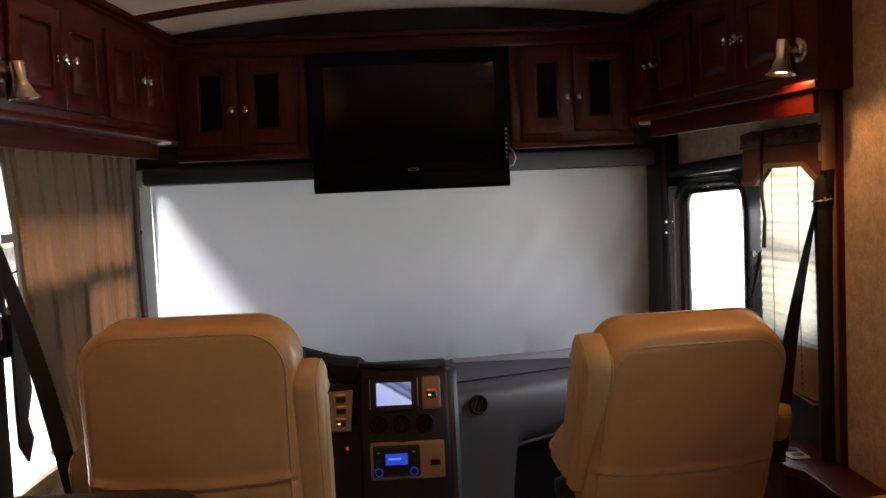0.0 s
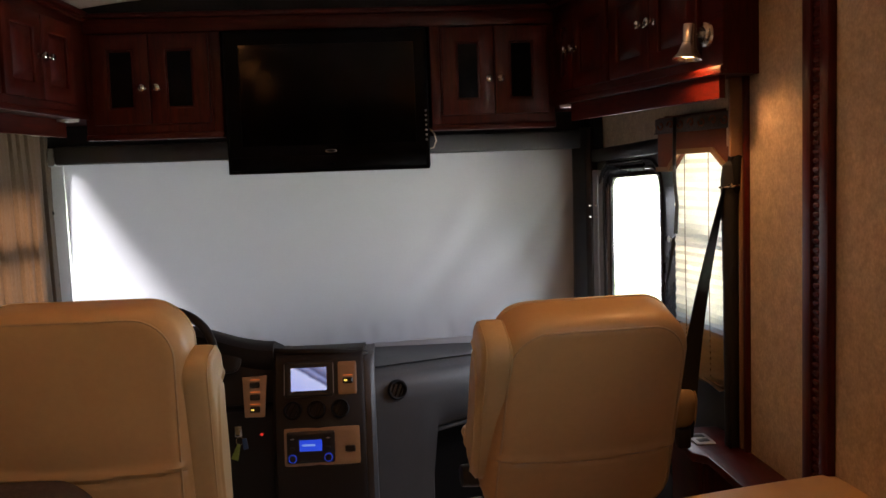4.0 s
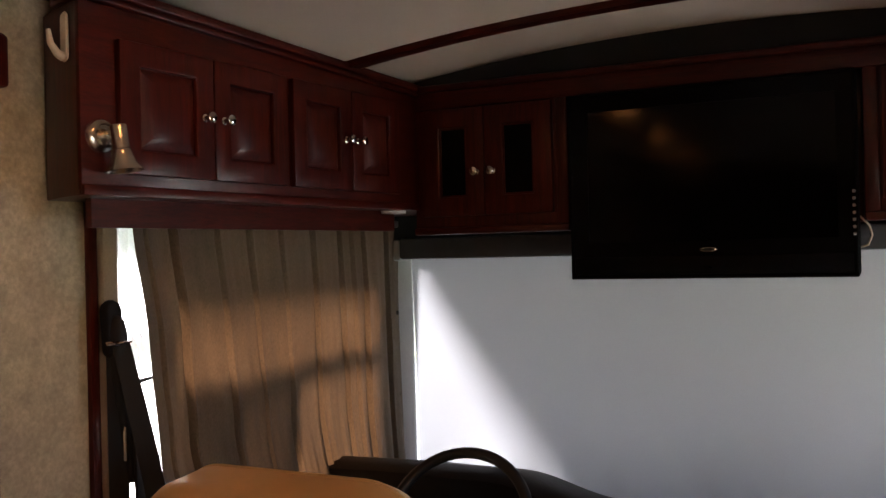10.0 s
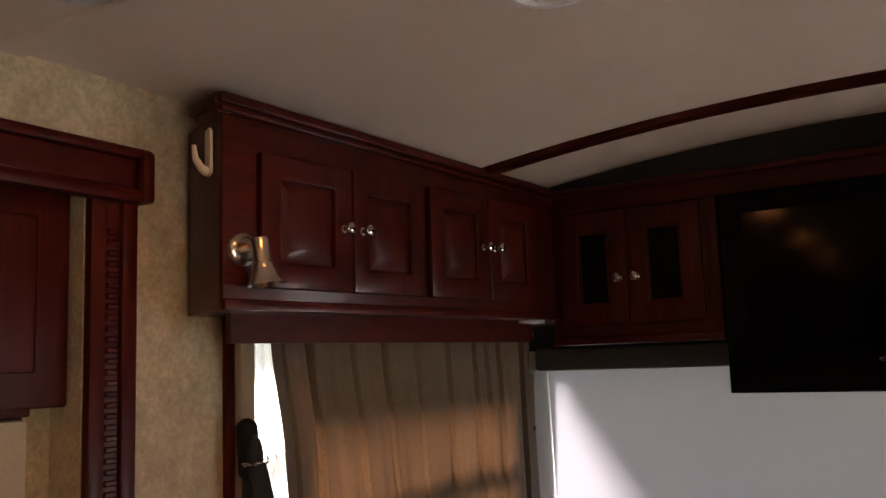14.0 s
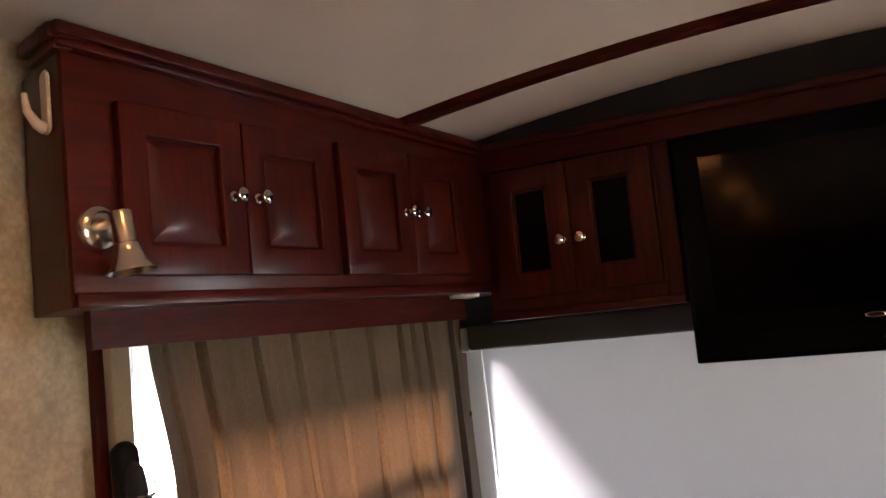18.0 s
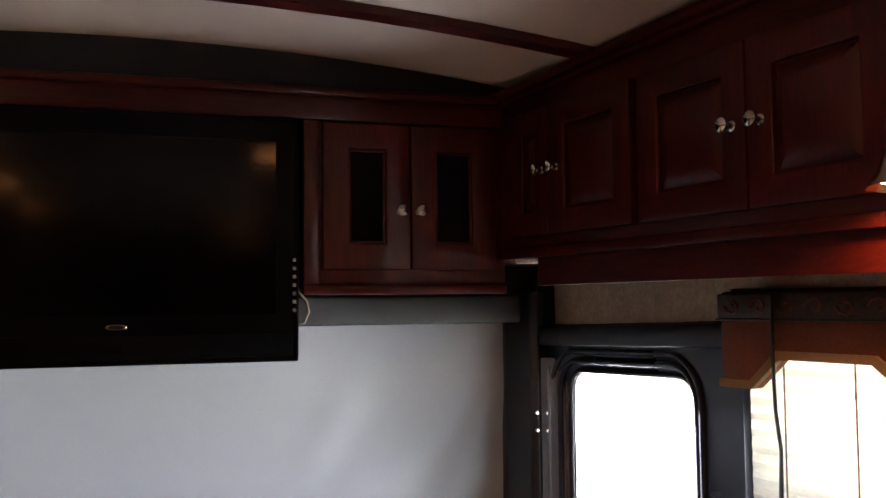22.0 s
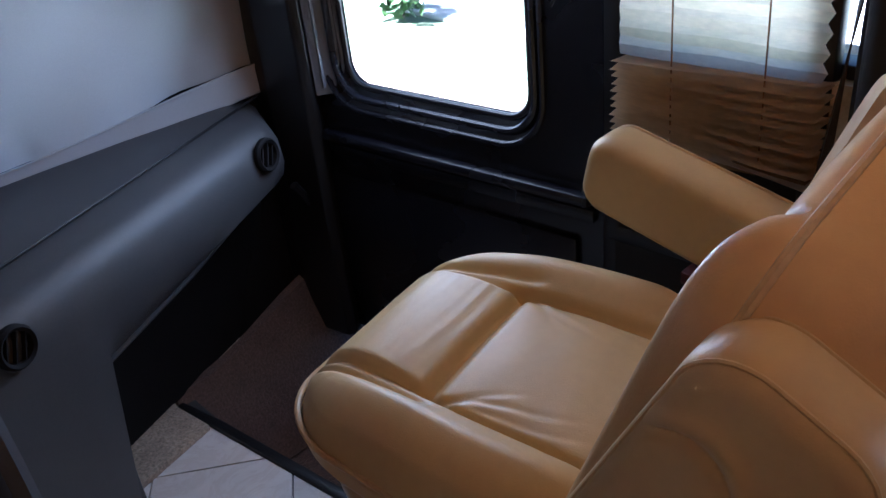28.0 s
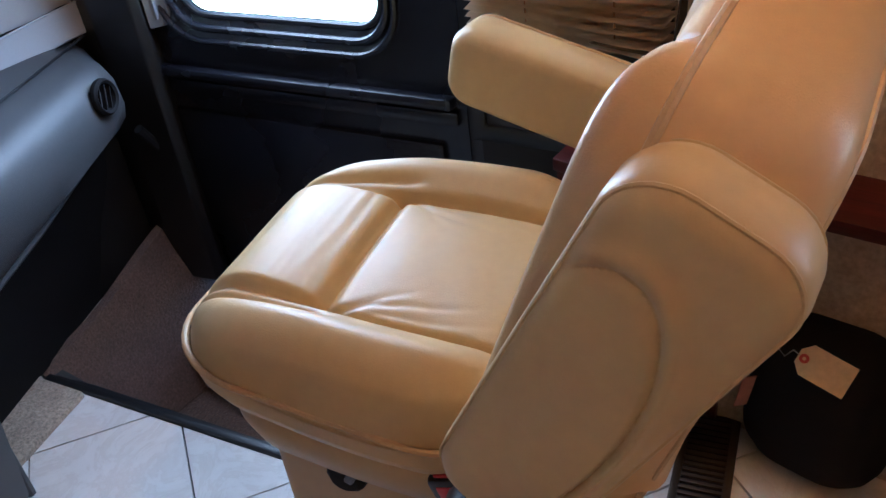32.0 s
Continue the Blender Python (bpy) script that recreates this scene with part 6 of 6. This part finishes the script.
rb = seat_belt(1, 1.160, 2.000, 1.422, (1.005, 2.01, 0.66), "black passenger seat belt hanging from its shoulder guide")
part("sleeve", tube([(1.148, 2.002, 1.458), (1.148, 2.002, 1.446), (1.148, 2.002, 1.404), (1.149, 2.003, 1.1), (1.150, 2.004, 0.63)], [0.006, 0.020, 0.026, 0.022, 0.020], 16), WEBBING, rb, "padded black belt sleeve")
part("ring", tube([(1.148 + 0.030 * math.cos(k * math.tau / 18), 2.002 + 0.030 * math.sin(k * math.tau / 18), 1.387 + 0.004 * math.cos(k * math.tau / 18)) for k in range(18)], 0.0028, 6, True), CHROME, rb, "thin metal ring")
lb = seat_belt(-1, -1.200, 1.945, 1.40, (-0.992, 1.95, 0.60), "black driver's seat belt hanging from its shoulder guide")
part("sleeve", tube([(-1.190, 1.948, 1.432), (-1.190, 1.948, 1.42), (-1.190, 1.948, 1.39), (-1.182, 1.958, 1.25), (-1.172, 1.975, 1.05)], [0.006, 0.018, 0.024, 0.019, 0.015], 14), WEBBING, lb, "padded black belt sleeve")
part("ring", tube([(-1.190 + 0.027 * math.cos(k * math.tau / 18), 1.948 + 0.027 * math.sin(k * math.tau / 18), 1.372) for k in range(18)], 0.0026, 6, True), CHROME, lb, "thin metal ring")
part("belt_tongue", box(-1.180, -1.168, 1.948, 2.012, 1.10, 1.19, 0.004), CHROME, lb, "metal belt tongue")
part("belt_clip", tube([(-1.17, 1.985, 1.275), (-1.165, 2.03, 1.28), (-1.16, 2.06, 1.285)], [0.006, 0.004, 0.003], 8), BLACK, lb)
solo("driver_belt_cover", prism([(1.955, 1.17), (2.03, 1.10), (2.06, 0.94), (2.02, 0.86), (2.05, 0.80), (2.01, 0.74), (1.96, 0.80)], "x", -1.155, -1.145, 0.003), WEBBING, "black cloth belt sleeve hanging beside the driver", "belt sleeve")

lg = thing("side_ledge", "cherry wood ledge with a power socket under the side window", "ledge")
part("top", prism([(1.05, 1.50), (1.184, 1.50), (1.184, 1.948), (1.170, 1.949), (1.170, 1.992), (1.194, 1.994), (1.194, 2.22), (1.035, 2.22), (1.015, 1.97), (1.05, 1.93)], "z", 0.600, 0.625, 0.004), CHERRY_LONG, lg)
part("front", box(1.040, 1.055, 1.98, 2.215, 0.012, 0.599, 0.003), CHERRY_LONG, lg)
part("end_panel", box(1.056, 1.169, 1.978, 1.992, 0.012, 0.599, 0.002), CHERRY, lg)
so = part("socket_plate", pad(0.060, 0.105, 0.006, 0.006, 0.002, 8, 10), PILLAR_GREY, lg, "grey power socket plate", m=Matrix.Translation((1.085, 2.085, 0.628)) @ Matrix.Rotation(radians(-90), 4, "X"))
for dy in (-0.022, 0.022):
    part("socket", box(1.068, 1.102, 2.085 + dy - 0.014, 2.085 + dy + 0.014, 0.6305, 0.6325, 0.001), BLACK, so)

sofa = thing("sofa", "tan leather sofa end with a padded arm", "sofa", Matrix.Translation((1.0, 1.235, 0.015)) @ Matrix.Rotation(radians(14), 4, "Z"))
part("arm_pad", pad(0.62, 0.42, 0.14, 0.07, 0.05, 30, 24, 0.012), LEATHER, sofa, m=Matrix.Translation((0, 0.04, 0.630)) @ Matrix.Rotation(radians(-90), 4, "X"))
part("arm_side", box(-0.28, 0.10, -0.15, 0.22, 0.012, 0.575, 0.03), LEATHER, sofa)
part("seam", tube([(-0.02, -0.16, 0.702), (-0.02, 0.12, 0.706), (-0.02, 0.232, 0.690), (-0.02, 0.250, 0.640)], 0.004, 6), PIPING, sofa)
bn_ = thing("bench_seat", "dark brown brocade bench seat with a rounded padded back", "bench")
part("backrest", pad(0.76, 0.62, 0.26, 0.125, 0.10, 34, 30, 0.012, lambda x, z, sd: 0.004 * sd * math.sin(x * 62 + 2.2 * math.sin(z * 40)) * math.sin(z * 55)), STONE_DARK, bn_, m=Matrix.Translation((-0.90, 1.545, 0.468)))
part("seat", pad(0.72, 0.44, 0.16, 0.06, 0.04, 20, 16, 0.01), STONE_DARK, bn_, m=Matrix.Translation((-0.90, 1.19, 0.40)) @ Matrix.Rotation(radians(-90), 4, "X"))
part("base", box(-1.22, -0.56, 0.99, 1.40, 0.012, 0.318, 0.01), CHERRY, bn_)

# floor register and the black bag behind the passenger seat
BRONZE = surface("bronze_register_metal", (0.085, 0.062, 0.042), 0.4, 0.6, var=0.15, fine=200, bump=0.05)
rg = thing("floor_register", "brown metal floor register with slots", "vent")
RM = Matrix.Translation((1.055, 1.925, 0.006)) @ Matrix.Rotation(radians(-76), 4, "Z")
part("frame", frame_bm(-0.055, 0.055, -0.16, 0.16, 0.016, -0.004, 0.004, 0.002), BRONZE, rg, m=RM @ Matrix.Rotation(radians(-90), 4, "X"))
part("pan", box(-0.05, 0.05, -0.155, 0.155, -0.006, -0.002), BLACK_MATT, rg, m=RM)
for k in range(20):
    part("slat", box(-0.040, 0.040, -0.141 + k * 0.0145, -0.133 + k * 0.0145, -0.003, 0.003, 0.001), BRONZE, rg, m=RM)
bg = thing("black_bag", "black padded bag with a manila tag, on the floor", "bag")
part("body", pad(0.26, 0.33, 0.15, 0.09, 0.06, 24, 24, 0.03, lambda x, z, s: 0.012 * noise.noise((x * 9, z * 9, s))), BLACK_MATT, bg, m=Matrix.Translation((1.165, 1.76, 0.171)) @ Matrix.Rotation(radians(80), 4, "Z"))
part("warning_label", box(-0.012, 0.012, -0.001, 0.001, -0.05, 0.05), surface("orange_label", (0.45, 0.16, 0.08), 0.5, bump=0), bg, "orange printed label", m=Matrix.Translation((1.085, 1.875, 0.20)) @ Matrix.Rotation(radians(-50), 4, "Z") @ Matrix.Rotation(radians(15), 4, "X"))
tg = thing("price_tag", "blank manila tag on a thin wire", "tag")
TM = look((1.075, 1.752, 0.318), (-0.13, 1.52, 1.45), 20)
part("card", prism([(-0.045, -0.028), (0.030, -0.028), (0.045, -0.012), (0.045, 0.012), (0.030, 0.028), (-0.045, 0.028)], "z", -0.0006, 0.0006), PAPER, tg, m=TM)
part("eyelet", lathe([(0.003, -0.002), (0.008, -0.002), (0.008, 0.002), (0.003, 0.002)], 14), RED, tg, "red eyelet", m=TM @ Matrix.Translation((0.034, 0, 0)))
part("wire", tube([TM @ Vector(p) for p in ((0.034, 0, 0.002), (0.055, 0.004, -0.002), (0.062, -0.012, -0.004), (0.075, -0.006, -0.004), (0.095, -0.030, -0.01))], 0.0012, 5), ALU, tg)


# ---- outside ----
GZ = -0.95
ground = bmesh.new()
gx = [-300, -60, -20, -6, 0, 4, 8, 12, 18, 26, 40, 80, 300]
gg = [[ground.verts.new((x, y, GZ)) for x in gx] for y in (-300, -60, -15, 0, 15, 60, 300)]
for a, b in zip(gg, gg[1:]):
    for i in range(len(gx) - 1):
        ground.faces.new((a[i], a[i + 1], b[i + 1], b[i]))
solo("ground", ground, GRASS, "mown lawn reaching the distance", "ground", kind="structure")


def slab(name, x0, x1, z, mat_, label, cat, y0=-80, y1=160):
    bm = box(x0, x1, y0, y1, GZ - 0.02, GZ + z, 0.01, 1)
    return solo(name, bm, mat_, label, cat, kind="structure")


slab("pavement_drive", -2.5, 1.5, 0.03, ROAD, "pale concrete drive beside the motorhome", "pavement", -80, 3.3)
# unseen slab, dark so that little light bounces up onto the shade
slab("dark_ground_ahead", -9.0, 1.5, 0.025, DARK_GROUND, "unseen dark ground ahead of the motorhome, added to cut bounced light", "road", 3.305, 160)
slab("pavement_drive", 1.505, 3.36, 0.03, ROAD, "pale concrete drive beside the motorhome", "pavement")
slab("kerb_drive", 3.36, 3.44, 0.10, ROAD, "pale concrete kerb of the drive", "kerb")
slab("ground_mulch", 3.44, 4.07, 0.04, MULCH, "strip of brown mulch", "ground")
slab("pavement_walk", 5.15, 5.55, 0.03, ROAD, "pale concrete footpath across the lawn", "pavement")
slab("kerb_road", 5.95, 6.05, 0.10, ROAD, "pale concrete road kerb", "kerb")
slab("road", 6.05, 9.30, 0.015, ROAD, "sunlit pale road", "road")
slab("kerb_far", 9.30, 9.40, 0.10, ROAD, "pale concrete road kerb", "kerb")
slab("pavement_far", 10.0, 10.7, 0.03, ROAD, "pale far pavement", "pavement")
slab("pavement_yard", 12.4, 15.0, 0.03, ROAD, "pale yard in front of the shrubs", "pavement")


def leaf_cloud(c, r, n, size, seed):
    rnd = random.Random(seed)
    bm = bmesh.new()
    for _ in range(n):
        v = Vector((rnd.gauss(0, 1), rnd.gauss(0, 1), rnd.gauss(0, 1))).normalized()
        k = 0.62 + 0.42 * rnd.random() + 0.22 * noise.noise(v * 2.3 + Vector((seed, 0, 0)))
        p = Vector(c) + Vector((v.x * r[0], v.y * r[1], v.z * r[2])) * k
        a = Vector((rnd.gauss(0, 1), rnd.gauss(0, 1), rnd.gauss(0, 1))).normalized()
        b = a.orthogonal().normalized()
        s = size * (0.6 + 0.8 * rnd.random())
        q = [p + a * s, p + b * s * 0.5, p - a * s, p - b * s * 0.5]
        bm.faces.new([bm.verts.new(t) for t in q])
    return bm


rnd = random.Random(4)
for k, (x, y, h) in enumerate(((15.9, 27.0, 0.75), (15.6, 30.3, 0.55), (16.3, 32.5, 0.7), (15.5, 34.6, 0.5), (16.8, 24.0, 0.7), (17.2, 39.0, 0.8), (16.4, 20.5, 0.6))):
    sb = thing("shrub", "rounded green garden shrub on the far lawn", "shrub", group="far shrubs")
    part("crown", leaf_cloud((x, y, GZ + h * 0.55), (h * 0.8, h * 0.8, h * 0.55), 420, 0.13, k), LEAF, sb)
    part("stem", tube([(x, y, GZ - 0.02), (x + 0.03, y, GZ + h * 0.3), (x, y, GZ + h * 0.6)], [0.06, 0.05, 0.02], 7), BARK, sb)
for k, (x, y, h) in enumerate(((46, 40, 8.5), (52, 62, 10.0), (48, 88, 9.0), (58, 30, 9.5), (56, 110, 10.5), (44, 14, 8.0))):
    tr = thing("tree", "broad leafy tree behind the road", "tree", group="far trees")
    part("trunk", tube([(x, y, GZ - 0.05), (x + 0.1, y + 0.1, GZ + h * 0.25), (x - 0.1, y, GZ + h * 0.6), (x, y, GZ + h * 0.85)], [0.28, 0.22, 0.13, 0.04], 9), BARK, tr)
    for j in range(5):
        a = j * 1.26 + k
        part("limb", tube([(x, y, GZ + h * (0.35 + 0.07 * j)), (x + math.cos(a) * h * 0.14, y + math.sin(a) * h * 0.14, GZ + h * (0.5 + 0.06 * j)), (x + math.cos(a) * h * 0.27, y + math.sin(a) * h * 0.27, GZ + h * (0.58 + 0.06 * j))], [0.11, 0.07, 0.02], 6), BARK, tr)
    part("crown", leaf_cloud((x, y, GZ + h * 0.64), (h * 0.36, h * 0.36, h * 0.34), 1500, 0.34, 40 + k), LEAF, tr)
ln = thing("low_plant", "small leafy plant on the lawn", "plant")
part("leaves", leaf_cloud((5.02, 7.75, GZ + 0.30), (0.22, 0.30, 0.28), 260, 0.07, 77), LEAF, ln)
part("stem", tube([(5.02, 7.75, GZ), (5.03, 7.75, GZ + 0.3)], 0.02, 6), BARK, ln)
for x, y, w in ((62, 46, 14), (66, 74, 16)):
    hs = thing("house", "pale single-storey house across the road", "house", Matrix.Translation((x, y, GZ)), group="far houses")
    part("wall", box(0, 8, -w / 2, w / 2, -0.05, 3.0), SIDING, hs)
    part("roof", prism([(-0.5, 3.0), (8.5, 3.0), (4.0, 5.2)], "y", -w / 2 - 0.4, w / 2 + 0.4), ROOFING, hs)
    for yy in (-w * 0.3, 0.0, w * 0.3):
        wn_ = part("window", box(-0.06, 0.02, yy - 0.7, yy + 0.7, 1.0, 2.3), SIDING, hs)
        part("pane", box(-0.08, -0.055, yy - 0.6, yy + 0.6, 1.1, 2.2), SMOKED, wn_)
    part("door", box(-0.05, 0.02, w * 0.14, w * 0.14 + 0.9, 0.0, 2.05), CHERRY, hs)


# ---- floor tiles, last ----
TS, GAP = 0.325, 0.004
tile_bm = box(-TS / 2 + GAP / 2, TS / 2 - GAP / 2, -TS / 2 + GAP / 2, TS / 2 - GAP / 2, -0.0115, 0.0, 0.0015, 1)
tile_mesh = finish("tile", tile_bm, TILE, False)
ta = radians(-35)
ux, uy = Vector((math.cos(ta), math.sin(ta))), Vector((-math.sin(ta), math.cos(ta)))
t0 = Vector((0.465, 2.721))
def clipped(poly, o, n):
    """The part of a polygon on the far side of the line through o against n."""
    out = []
    for k in range(len(poly)):
        p, q = poly[k], poly[(k + 1) % len(poly)]
        dp, dq = (p - o).dot(n), (q - o).dot(n)
        if dp <= 0:
            out.append(p)
        if dp * dq < 0:
            out.append(p.lerp(q, dp / (dp - dq)))
    return out


# room edges, then the edge of the step well, then the carpet under the dash
EDGES = [(Vector((-1.245, 0)), Vector((-1, 0))), (Vector((1.18, 0)), Vector((1, 0))), (Vector((0, AFT)), Vector((0, -1))), (Vector((0, 3.30)), Vector((0, 1)))]
NOSE = (Vector((0.680, 2.50)), Vector((3.215 - 2.50, 0.682 - 0.570)).normalized())
h = TS / 2 - GAP / 2
for i in range(-22, 20):
    for j in range(-32, 9):
        c = t0 + ux * (i + 0.5) * TS + uy * (j + 0.5) * TS
        poly = [c + ux * a * h + uy * b * h for a, b in ((-1, -1), (1, -1), (1, 1), (-1, 1))]
        whole = poly
        for o, n in EDGES:
            poly = clipped(poly, o, n) if len(poly) > 2 else []
        pieces = [poly]
        if len(poly) > 2 and max(p.y for p in poly) > 2.495 and max(p.x for p in poly) > 0.53:
            beyond = clipped(clipped(poly, NOSE[0], -NOSE[1]), Vector((0, 2.495)), Vector((0, 1)))
            pieces = [clipped(poly, *NOSE), beyond]
        for poly in pieces:
            if len(poly) < 3:
                continue
            if len(poly) == 4 and poly == whole:
                ob = new("tile", tile_mesh)
                ob.matrix_basis = Matrix.Translation((c.x, c.y, 0)) @ Matrix.Rotation(ta, 4, "Z")
            else:
                ob = new("tile", finish("tile", prism([(p.x, p.y) for p in poly], "z", -0.0115, 0.0), TILE, False))
            ob.parent = floor
